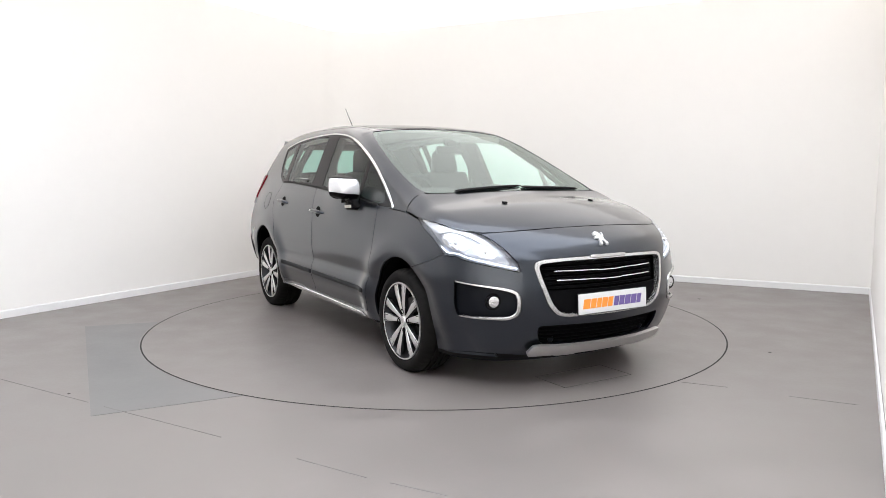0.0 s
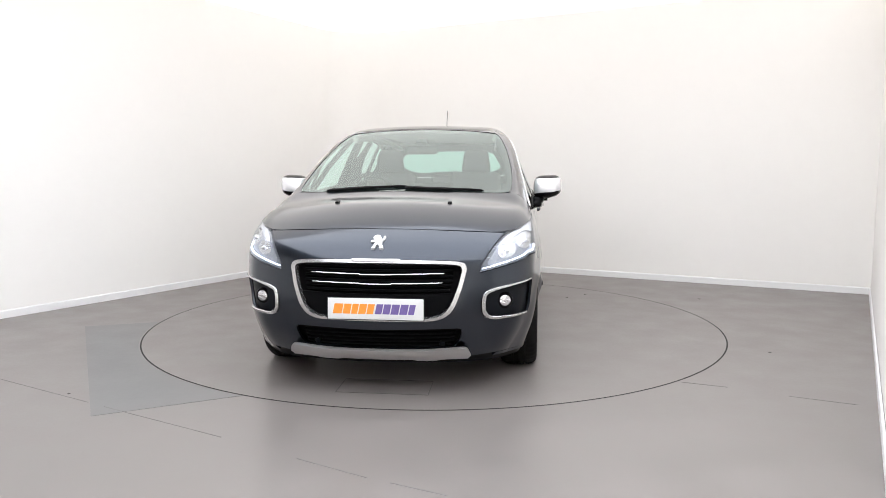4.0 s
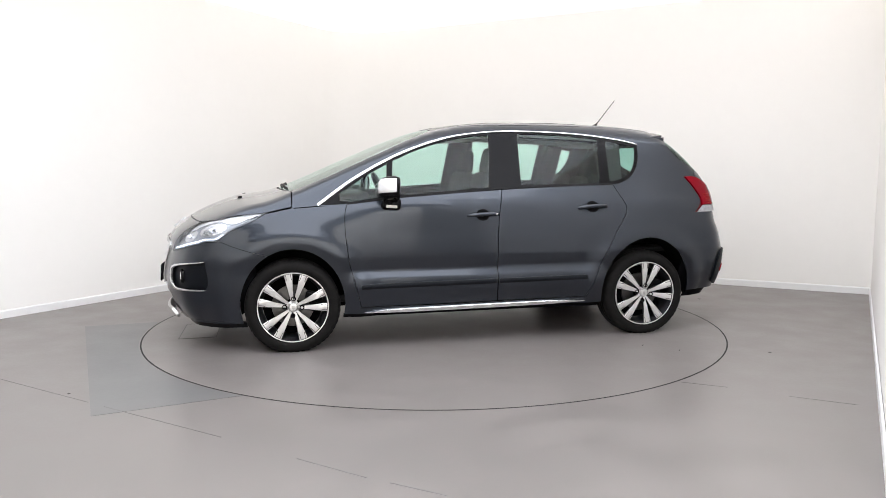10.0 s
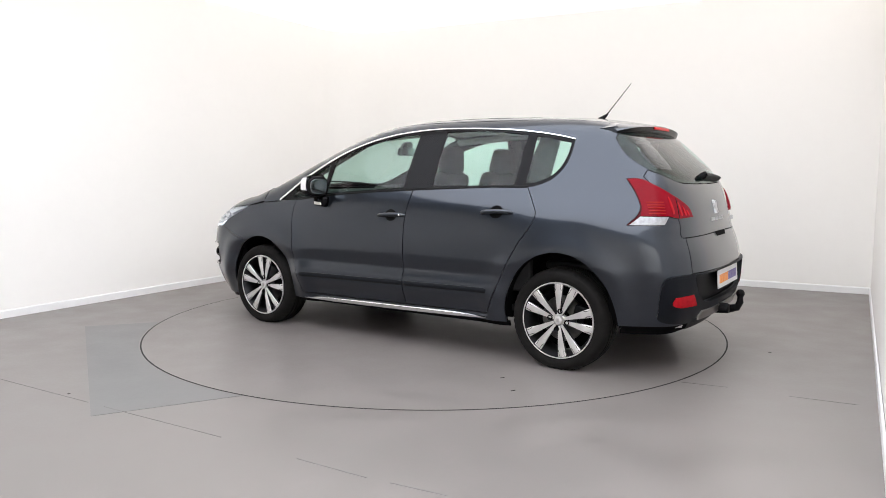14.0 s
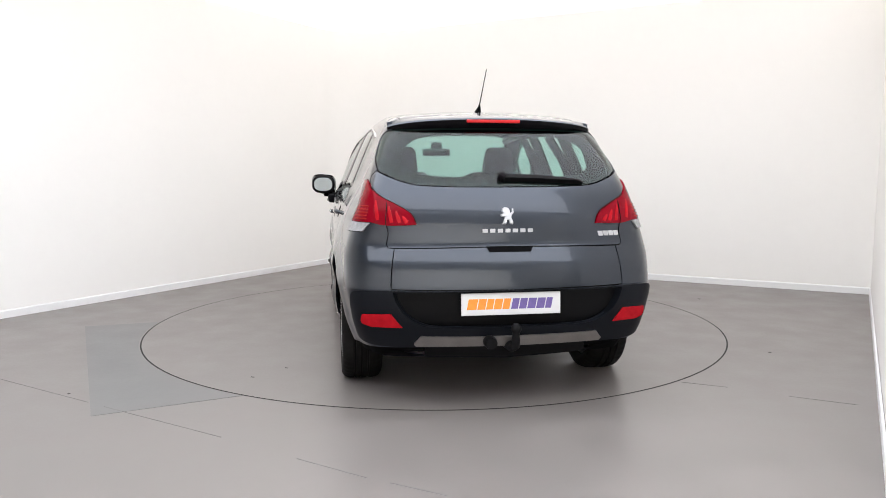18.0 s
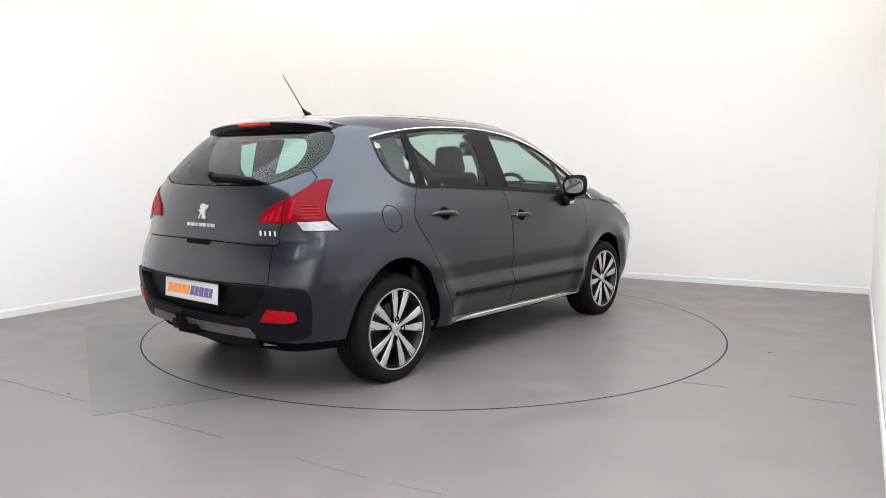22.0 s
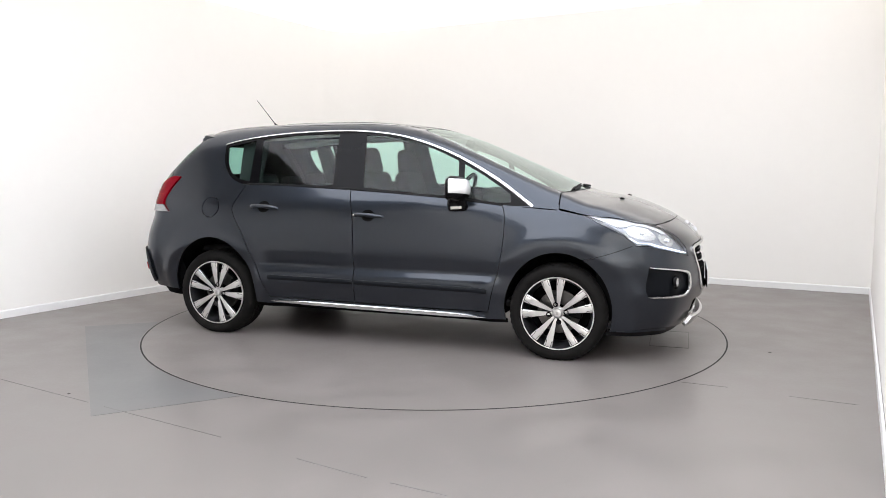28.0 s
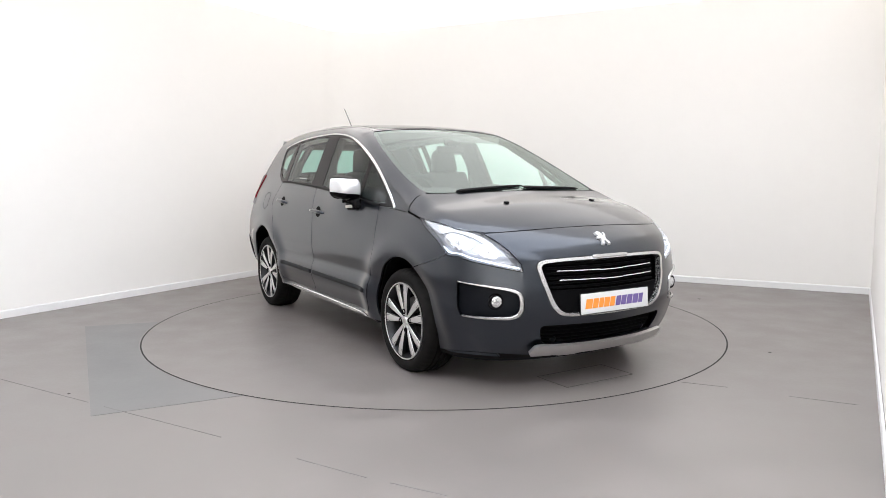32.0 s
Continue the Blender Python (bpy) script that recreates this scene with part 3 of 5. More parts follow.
SILL_UPPER = loop([(-1.02, 0.262), (1.05, 0.244), (1.05, 0.288), (0.85, 0.290), (0.35, 0.289), (-0.136, 0.296), (-0.5, 0.300), (-1.02, 0.308)], step=0.02)
SILL_LOWER = loop([(-1.02, 0.228), (1.05, 0.215), (1.05, 0.241), (-1.02, 0.259)], step=0.02)
for side in ("left", "right"):
    s = 1 if side == "left" else -1
    panel("front_door", side, FRONT_DOOR, PAINT, CAR, "painted front door")
    panel("rear_door", side, REAR_DOOR, PAINT, CAR, "painted rear door")
    panel("body_side", side, SIDE_REGION, PAINT, CAR, "painted rear quarter, sill and roof frame",
          holes=[wider(FRONT_DOOR, w), wider(REAR_DOOR, w), GROUP, ARCH_REAR] + ([wider(FLAP, w)] if side == "right" else []) + [ SIDE_SCREEN, SIDE_ROOF, SIDE_TAIL, SIDE_GLASS,
                 SIDE_GATE, SIDE_GATE_LOW, SIDE_REAR_BUMPER, SILL_REGION])
    panel("wing", side, WING_REGION, PAINT, CAR, "painted front wing", holes=[wider(FRONT_DOOR, w), ARCH_FRONT, SIDE_BONNET, SIDE_BUMPER, SIDE_LAMP, SILL_REGION])
    panel("side_sill", side, SILL_UPPER, PAINT, CAR, "painted sill under the doors", holes=[ARCH_FRONT, ARCH_REAR], grow=-0.004)
    panel("sill_skirt", side, SILL_LOWER, SHELL, CAR, "black plastic sill skirt", holes=[ARCH_FRONT, ARCH_REAR], grow=-0.045)
    if side == "right":
        panel("fuel_flap", side, FLAP, PAINT, CAR, "round painted fuel flap")
    trim = panel("window_trim", side, GROUP, GLOSS, CAR, "gloss black window surround", grow=-0.003, holes=list(PANES.values()))
    for name, lp in PANES.items():
        panel(name, side, lp, GLASS, CAR, "green tinted glass", grow=-0.005, rim=0)
    panel("headlamp", "front", LAMP * (s, 1), LAMP_DARK, CAR, "clear headlamp with a lit daylight strip", scale=PHI, grow=-0.026, rim=0)
    panel("tail_lamp", "rear", TAIL_LAMP * (s, 1), LAMP_BASE, CAR, "red and clear tail lamp", scale=PHI, grow=-0.006)
panel("bonnet", "top", both_sides(BONNET_HALF, 1), PAINT, CAR, "painted bonnet")
panel("windscreen", "top", both_sides(SCREEN_HALF, 1), SCREEN, CAR, "clear tinted windscreen", grow=-0.003, rim=0)
panel("roof", "top", both_sides(ROOF_HALF, 1), PAINT, CAR, "painted roof")


def arch_in(kind, arch, s):
    p, good = lay("left", arch)
    q = flat(kind, p[good])
    return q * (s, 1)


FOG_W, LAMP_W, TAIL_W = wider(FOG, 0.001, PHI), wider(LAMP, w, PHI), wider(TAIL_LAMP, 0.002, PHI)
panel("front_bumper", "front", both_sides(BUMPER_HALF, 0), PAINT, CAR, "painted front bumper", scale=PHI,
      holes=[both_sides(GRILLE_HALF, 0), both_sides(INTAKE_HALF, 0)] + [q * (s, 1) for q in (FOG_W, LAMP_W) for s in (1, -1)] + [arch_in("front", ARCH_FRONT, s) for s in (1, -1)])
panel("tailgate", "rear", both_sides(GATE_HALF, 0), PAINT, CAR, "painted upper tailgate", scale=PHI, holes=[TAIL_W, TAIL_W * (-1, 1)])
panel("rear_window", "rear", both_sides(GLASS_HALF, 0), REAR_GLASS, CAR, "dark tinted rear window", scale=PHI, rim=0, grow=-0.003)
panel("lower_tailgate", "rear", both_sides(GATE_LOW_HALF, 0), PAINT, CAR, "painted lower tailgate", scale=PHI)
INSERT = both_sides(open_line([(0, 0.626), (14, 0.626), (27.4, 0.624), (26.8, 0.575), (25.0, 0.510), (21.5, 0.458), (17, 0.441), (0, 0.437)], {2}, scale=PHI), 0)
panel("rear_bumper", "rear", both_sides(REAR_BUMPER_HALF, 0), PAINT, CAR, "painted rear bumper corner", scale=PHI,
      holes=[INSERT] + [arch_in("rear", ARCH_REAR, s) for s in (1, -1)])
STEP_HALF = open_line([(0, 0.627), (28.2, 0.633), (35, 0.630), (37.4, 0.613), (38.2, 0.575), (38.4, 0.50), (38.0, 0.42), (37, 0.36), (30, 0.335), (20, 0.33), (0, 0.33)], {1}, scale=PHI)
panel("bumper_step", "rear", both_sides(STEP_HALF, 0), SLATE, CAR, "dark slate bumper step with a black recess", scale=PHI, grow=0.014, rim=0.02, holes=[INSERT])


# ---- helpers for the car's parts ----
def part(name, bm, mat, parent, label="", smooth=True, m=None):
    """Links a bmesh as one mesh object under a thing or a part."""
    me = bpy.data.meshes.new(name)
    bmesh.ops.recalc_face_normals(bm, faces=bm.faces)
    bm.to_mesh(me)
    bm.free()
    for one in (mat if isinstance(mat, (list, tuple)) else [mat]):
        me.materials.append(one)
    if smooth:
        me.polygons.foreach_set("use_smooth", [True] * len(me.polygons))
        me.set_sharp_from_angle(angle=radians(40))
    ob = new(name, me)
    if parent is not None:
        ob.parent = parent
    if m is not None:
        ob.matrix_basis = m
    return tagged(ob, label) if label else ob


def block(size, bevel=0.01, at=(0, 0, 0), turn=(0, 0, 0), segments=3, bm=None, taper=None):
    """A rounded box; taper: (x, y) scale of its upper end."""
    own = bmesh.new()
    bmesh.ops.create_cube(own, size=1)
    for v in own.verts:
        if taper and v.co.z > 0:
            v.co.x *= taper[0]
            v.co.y *= taper[1]
        v.co = Vector((v.co.x * size[0], v.co.y * size[1], v.co.z * size[2]))
    if bevel:
        bmesh.ops.bevel(own, geom=own.edges[:], offset=bevel, segments=segments, profile=0.6, affect="EDGES")
    bmesh.ops.transform(own, matrix=pose(*at, *turn), verts=own.verts)
    if bm is None:
        return own
    me = bpy.data.meshes.new("tmp")
    own.to_mesh(me)
    own.free()
    bm.from_mesh(me)
    bpy.data.meshes.remove(me)
    return bm


def lathe(profile, n=64, turn=2 * math.pi, wobble=None):
    """Spins (radius, y) pairs round the y axis."""
    bm = bmesh.new()
    rows = []
    for i in range(n):
        a = turn * i / n
        rows.append([bm.verts.new((r * math.sin(a), y, r * math.cos(a))) for r, y in (profile if wobble is None else wobble(profile, i))])
    for i in range(n):
        p, q = rows[i], rows[(i + 1) % n]
        for j in range(len(profile) - 1):
            bm.faces.new((p[j], q[j], q[j + 1], p[j + 1]))
    return bm


def sweep(path, radii, n=10, squash=1.0):
    """A round rod along a path of places."""
    bm = bmesh.new()
    path = [Vector(p) for p in path]
    rings = []
    for i, p in enumerate(path):
        d = (path[min(i + 1, len(path) - 1)] - path[max(i - 1, 0)]).normalized()
        up = Vector((0, 0, 1)) if abs(d.z) < 0.9 else Vector((1, 0, 0))
        u = d.cross(up).normalized()
        v = u.cross(d)
        r = radii[i] if isinstance(radii, (list, tuple)) else radii
        rings.append([bm.verts.new(p + (u * math.cos(2 * math.pi * k / n) + v * math.sin(2 * math.pi * k / n) * squash) * r) for k in range(n)])
    for a, b in zip(rings, rings[1:]):
        for k in range(n):
            bm.faces.new((a[k], a[(k + 1) % n], b[(k + 1) % n], b[k]))
    bm.faces.new(rings[0]), bm.faces.new(rings[-1][::-1])
    return bm


def moulding(kind, line, width, height, grow=0.0, flip=1):
    """A rounded strip laid along a line on the car's skin; width may be a list along the line."""
    p, good = lay(kind, line * (flip, 1), grow)
    p = p[good]
    n = slope(p)
    t = np.gradient(p, axis=0)
    s = np.cross(t, n)
    s /= np.maximum(np.linalg.norm(s, axis=1, keepdims=True), 1e-9)
    wid = np.interp(np.linspace(0, 1, len(p)), np.linspace(0, 1, len(width)), width) if isinstance(width, (list, tuple)) else np.full(len(p), width)
    bm = bmesh.new()
    rows = []
    for i in range(len(p)):
        k = min(1.0, 0.35 + min(i, len(p) - 1 - i) * 0.4)
        rows.append([bm.verts.new(p[i] + s[i] * a * wid[i] / 2 * (0.7 + 0.3 * k) + n[i] * b * height * k) for a, b in ((-1, -0.6), (-1, 0.45), (-0.7, 0.92), (0, 1.0), (0.7, 0.92), (1, 0.45), (1, -0.6))])
    for a, b in zip(rows, rows[1:]):
        for j in range(6):
            bm.faces.new((a[j], b[j], b[j + 1], a[j + 1]))
    bm.faces.new(rows[0]), bm.faces.new(rows[-1][::-1])
    return bm


def on_skin(kind, u, v, grow=0.0):
    """A place on the skin and a matrix whose z axis is the skin's normal there."""
    p = lay(kind, np.array([[u, v]], float), grow)[0]
    n = Vector(slope(p)[0])
    x = Vector((1, 0, 0)) - n * n.x if abs(n.x) < 0.8 else Vector((0, 1, 0)) - n * n.y
    x.normalize()
    y = n.cross(x)
    return Matrix(((x.x, y.x, n.x, p[0][0]), (x.y, y.y, n.y, p[0][1]), (x.z, y.z, n.z, p[0][2]), (0, 0, 0, 1)))


# ---- wheels ----
def tyre_profile(profile, i):
    """Notched shoulders: every third slice of the tread edge is cut down."""
    cut = i % 3 == 0
    return [(r - (0.0045 if cut and 0.310 < r < 0.3245 and (y > -0.05 or y < -0.18) else 0), y) for r, y in profile]


TYRE = [(0.232, -0.016), (0.240, -0.004), (0.250, 0.004), (0.270, 0.010), (0.290, 0.009), (0.306, 0.002), (0.318, -0.010), (0.326, -0.024), (0.3295, -0.040), (0.330, -0.058), (0.3225, -0.060), (0.3225, -0.068), (0.331, -0.070),
        (0.331, -0.094), (0.323, -0.096), (0.323, -0.105), (0.331, -0.107), (0.331, -0.133), (0.323, -0.135), (0.323, -0.144), (0.330, -0.146), (0.3295, -0.172), (0.326, -0.190), (0.315, -0.208), (0.29, -0.222), (0.26, -0.218), (0.232, -0.200)]
BARREL = [(0.236, -0.006), (0.240, 0.000), (0.2385, 0.004), (0.232, 0.003), (0.228, -0.006), (0.222, -0.020), (0.212, -0.045), (0.205, -0.10), (0.21, -0.17), (0.225, -0.195), (0.235, -0.19)]


def spoke_mesh():
    """One spoke: a machined face that widens outwards, with dark flanks; it points along z."""
    bm = bmesh.new()
    rows = []
    for r, half, y, back in ((0.036, 0.0085, -0.015, 0.030), (0.075, 0.0125, -0.011, 0.030), (0.12, 0.0170, -0.007, 0.028), (0.17, 0.0225, -0.004, 0.028), (0.205, 0.0262, -0.003, 0.030), (0.231, 0.0285, -0.004, 0.034)):
        rows.append([bm.verts.new(q) for q in ((-half * 0.85, y - back, r), (-half, y - 0.003, r), (-half * 0.86, y, r), (half * 0.86, y, r), (half, y - 0.003, r), (half * 0.85, y - back, r))])
    for a, b in zip(rows, rows[1:]):
        for j in range(5):
            f = bm.faces.new((a[j], b[j], b[j + 1], a[j + 1]))
            f.material_index = 0 if j in (1, 2, 3) else 1
        bm.faces.new((a[5], b[5], b[0], a[0])).material_index = 1
    bm.faces.new(rows[0]), bm.faces.new(rows[-1][::-1])
    # the dark notch at the outer end
    for s in (-1, 1):
        pts = [bm.verts.new((s * a, -0.0028, r)) for a, r in ((0.0215, 0.190), (0.0180, 0.200), (0.0180, 0.226), (0.0150, 0.226), (0.0152, 0.196), (0.0195, 0.182))]
        f = bm.faces.new(pts)
        f.material_index = 1
    return bm


def build_wheel(at, rz, spin):
    bm = lathe(BARREL, 72)
    wheel = part("wheel", bm, ALLOY_DARK, CAR, "ten-spoke machined alloy wheel", m=pose(*at, 0, 0, rz))
    low = -HUB_Z
    bm = lathe([(r - max(0, r - 0.25) * 0.075, y) for r, y in TYRE], 150, wobble=tyre_profile)
    for v in bm.verts:
        v.co.z = max(v.co.z, low)
    part("tyre", bm, RUBBER, wheel, "worn black rubber tyre")
    lip = lathe([(0.2405, -0.002), (0.2395, 0.0045), (0.2325, 0.0040), (0.2290, -0.004), (0.236, -0.01)], 72)
    part("rim_lip", lip, ALLOY, wheel, "bright machined rim edge")
    base = None
    for k in range(5):
        for s in (-1, 1):
            a = spin + 72 * k + s * 13.6
            m = pose(s * 0.0, 0, 0, 0, a, 0)
            if base is None:
                base = part("spoke", spoke_mesh(), [ALLOY, ALLOY_DARK], wheel, m=m)
            else:
                ob = new("spoke", base.data)
                ob.parent = wheel
                ob.matrix_basis = m
        # the web between a pair, close to the hub
        web = block((0.030, 0.022, 0.070), 0.006, (0, -0.040, 0.072))
        part("web", web, ALLOY_DARK, wheel, m=pose(0, 0, 0, 0, spin + 72 * k, 0))
    for k in range(4):
        bolt = lathe([(0.0, -0.014), (0.009, -0.014), (0.011, -0.010), (0.0165, -0.0075), (0.0175, -0.012), (0.0175, -0.05)], 14)
        part("wheel_bolt", bolt, GLOSS, wheel, "black bolt pocket", m=pose(0, 0, 0, 0, spin + 90 * k + 3, 0) @ pose(0, 0, 0.058))
    cap = lathe([(0.0, -0.004), (0.016, -0.0045), (0.026, -0.007), (0.029, -0.012), (0.031, -0.024), (0.040, -0.030), (0.042, -0.05)], 36)
    part("centre_cap", cap, ALLOY, wheel, "silver centre cap")
    mark = block((0.018, 0.003, 0.026), 0.004, (0, -0.005, 0))
    part("cap_mark", mark, SATIN, wheel)
    disc = lathe([(0.05, -0.085), (0.142, -0.085), (0.144, -0.09), (0.142, -0.108), (0.05, -0.108)], 48)
    part("brake_disc", disc, STEEL, wheel, "bare steel brake disc")
    cal = block((0.09, 0.06, 0.13), 0.015, (-0.12, -0.085, 0.03), (0, -14, 0))
    part("brake_caliper", cal, BLACK, wheel)
    back = lathe([(0.0, -0.14), (0.2, -0.14), (0.205, -0.15)], 40)
    part("dust_shield", back, SHELL, wheel)
    return wheel


build_wheel((AXLE, 0.868, HUB_Z), 0, -6)
build_wheel((-AXLE, 0.848, HUB_Z), 0, -14)
build_wheel((AXLE, -0.868, HUB_Z), 180, 8)
build_wheel((-AXLE, -0.848, HUB_Z), 180, -10)

# ---- dark inner shell, arch liners and underbody ----
for side in ("left", "right"):
    s = 1 if side == "left" else -1
    inner = loop([(-2.0, 0.26), (1.9, 0.24), (1.9, 0.85), (1.30, 0.97), (0.94, 0.99), (-0.18, 1.09), (-1.10, 1.12), (-1.22, 1.17), (-1.32, 1.27), (-1.34, 1.46), (-1.62, 1.44), (-1.78, 1.24), (-1.90, 1.05), (-2.02, 0.9)], step=0.03)
    panel("inner_side", side, inner, SHELL, CAR, "", holes=[wider(ARCH_FRONT, 0.004), wider(ARCH_REAR, 0.004)], grow=-0.034, rim=0, grid=0.06)
    for name, cx, a, b in (("arch_liner", 1.305, 0.354, 0.396), ("arch_liner", -1.312, 0.369, 0.423)):
        bm = bmesh.new()
        rows = []
        for k in range(27):
            t = (math.pi + 0.10) * (k / 26) - 0.05
            x, z = cx + a * math.cos(t), 0.318 + b * math.sin(t)
            yo = float(half_width(np.array(x), np.array(max(z, 0.3)))) - 0.006
            rows.append([bm.verts.new((x, s * yo, z)), bm.verts.new((x + 0.01 * math.cos(t), s * (yo - 0.03), z + 0.012 * math.sin(t))), bm.verts.new((x + 0.015 * math.cos(t), s * 0.52, z + 0.015 * math.sin(t)))])
        for p, q in zip(rows, rows[1:]):
            for j in range(2):
                bm.faces.new((p[j], q[j], q[j + 1], p[j + 1]))
        hubv = bm.verts.new((cx, s * 0.52, 0.318))
        for p, q in zip(rows, rows[1:]):
            bm.faces.new((p[2], q[2], hubv))
        part(name, bm, SHELL, CAR, "black wheel arch liner")
front_inner = both_sides(open_line([(0, 0.90), (30, 0.88), (50, 0.84), (56, 0.60), (50, 0.26), (25, 0.24), (0, 0.23)], {2}, 0.03, PHI), 0)
panel("inner_nose", "front", front_inner, SHELL, CAR, grow=-0.055, rim=0, grid=0.06, scale=PHI)
rear_inner = both_sides(open_line([(0, 1.13), (26, 1.15), (34, 1.20), (42, 1.16), (46, 0.8), (46, 0.32), (20, 0.29), (0, 0.29)], {2}, 0.03, PHI), 0)
panel("inner_tail", "rear", rear_inner, SHELL, CAR, grow=-0.05, rim=0, grid=0.06, scale=PHI)
bon_inner = both_sides(open_line([(2.03, 0), (2.0, 0.4), (1.90, 0.66), (1.5, 0.80), (1.29, 0.80), (1.29, 0.70), (1.36, 0.5), (1.40, 0)], {4, 5}, 0.03), 1)
panel("inner_bonnet", "top", bon_inner, SHELL, CAR, grow=-0.02, rim=0, grid=0.06)
part("underbody", block((3.35, 1.05, 0.06), 0.02, (0.17, 0, 0.275)), SHELL, CAR, "black underbody")
for x0, x1 in ((-0.90, 0.93), (1.70, 1.93), (-1.90, -1.45)):
    part("floor_pan", block((x1 - x0, 1.36 if x0 < 0 < x1 else 1.16, 0.06), 0.015, ((x0 + x1) / 2, 0, 0.285 if x0 < 0 < x1 else 0.28 if x0 > 0 else 0.36)), SHELL, CAR)
part("rear_tray", block((0.55, 1.02, 0.06), 0.02, (-1.70, 0, 0.375), (0, 4, 0)), SHELL, CAR, "black rear undertray")
part("silencer", sweep([(-0.8, -0.35, 0.215), (0.0, -0.30, 0.20), (0.9, -0.1, 0.22)], 0.035), STEEL, CAR, "dull steel exhaust pipe")

# ---- chrome and black mouldings ----
chrome_path = open_line(CHROME_LINE, ())
for side in ("left", "right"):
    s = 1 if side == "left" else -1
    part("window_chrome", moulding(side, chrome_path, [0.010, 0.012, 0.013, 0.014, 0.017, 0.020, 0.021], 0.006, 0.0), CHROME, CAR, "bright chrome strip over the side windows")
    sill = np.stack([np.linspace(-0.81, 0.825, 90), np.interp(np.linspace(-0.81, 0.825, 90), [-0.785, -0.138, 0.806], [0.280, 0.270, 0.258])], -1)
    part("sill_chrome", moulding(side, sill, [0.004, 0.024, 0.033, 0.034, 0.035, 0.036, 0.036, 0.036, 0.035, 0.034, 0.033, 0.026, 0.004], 0.014, 0.004), CHROME, CAR, "bright chrome strip along the sill")
    for x0, x1 in ((-0.82, -0.143), (-0.130, 0.845)):
        rub = np.stack([np.linspace(x0, x1, 60), np.interp(np.linspace(x0, x1, 60), [-0.82, -0.13, 0.85], [0.460, 0.452, 0.440])], -1)
        part("rub_strip", moulding(side, rub, 0.034, 0.010, 0.0), SLATE, CAR, "dark slate door rubbing strip")
    seal = np.stack([np.linspace(-1.05, 0.93, 120), np.interp(np.linspace(-1.05, 0.93, 120), [-1.05, -0.786, -0.18, 0.2, 0.535, 0.93], [1.136, 1.133, 1.106, 1.083, 1.058, 1.012])], -1)
    part("waist_seal", moulding(side, seal, 0.016, 0.003, 0.0), BLACK, CAR)
    # door handles
    for x, z, front in ((-0.026, 0.925, True), (-0.868, 0.973, False)):
        # no hollow is cut: a flat black disc paints its shade behind the handle
        cup = loop([(x + 0.002 + 0.050 * math.cos(a), z - 0.001 + 0.041 * math.sin(a)) for a in np.linspace(0, 2 * math.pi, 20, endpoint=False)], (), 0.006)
        panel("handle_shade", side, cup, SHELL, CAR, "flat black disc for the shade in the handle hollow", grow=0.002, rim=0, grid=0.012)
        line = [(x - 0.115 + 0.230 * k / 12, z + 0.004 * math.sin(math.pi * k / 12) - 0.010 * (k / 12 - 0.5)) for k in range(13)]
        pts = lay(side, np.array(line), 0.026)[0]
        nn = slope(pts)
        path = [Vector(q) - Vector(v) * (0.030 * abs(k / 6 - 1) ** 6) for k, (q, v) in enumerate(zip(pts, nn))]
        rad = [0.008, 0.012, 0.0135, 0.0142, 0.0146, 0.0148, 0.0148, 0.0148, 0.0148, 0.0148, 0.0142, 0.013, 0.009]
        part("door_handle", sweep(path, rad[::-1] if front else rad, 10), PAINT, CAR, "dark painted door handle")
        if front:
            q = on_skin(side, x - 0.094, z + 0.005, 0.036)
            part("lock", lathe([(0.0, 0.002), (0.0065, 0.001), (0.0075, -0.004)], 12), SILVER, CAR, "small bright lock", m=q @ pose(0, 0, 0, 90, 0, 0))


# ---- door mirrors ----
def mirror_shell(lo, hi, n=22, k=10):
    """The mirror's rounded shell between two heights of its outline; x to the front."""
    bm = bmesh.new()
    rows = []
    for j in range(k + 1):
        v = lo + (hi - lo) * j / k
        row = []
        for i in range(n + 1):
            u = -math.pi / 2 + math.pi * i / n
            cu, su, cv, sv = math.cos(u), math.sin(u), math.cos(v), math.sin(v)
            p = lambda c, e: math.copysign(abs(c) ** e, c)
            y = 0.100 * p(su, 0.55) * p(cv, 0.45)
            x = 0.130 * p(cu, 0.95) * p(cv, 0.7) * (1 - 0.12 * su)
            z = 0.084 * p(sv, 0.75) * (1 - 0.10 * su) + 0.010 * su
            row.append(bm.verts.new((x, y, z)))
        rows.append(row)
    for a, b in zip(rows, rows[1:]):
        for i in range(n):
            bm.faces.new((a[i], a[i + 1], b[i + 1], b[i]))
    bmesh.ops.remove_doubles(bm, verts=bm.verts, dist=0.0005)
    return bm


def round_corners(bm, hy, hz):
    """Pulls a box's outline in the y-z plane towards a rounded oval."""
    bmesh.ops.subdivide_edges(bm, edges=[e for e in bm.edges if e.calc_length() > 0.05], cuts=10, use_grid_fill=True)
    for v in bm.verts:
        a, b = v.co.y / hy, v.co.z / hz
        m = max(abs(a), abs(b))
        if m > 1e-6:
            k = m / (abs(a) ** 2.8 + abs(b) ** 2.8) ** (1 / 2.8)
            v.co.y *= k
            v.co.z *= k


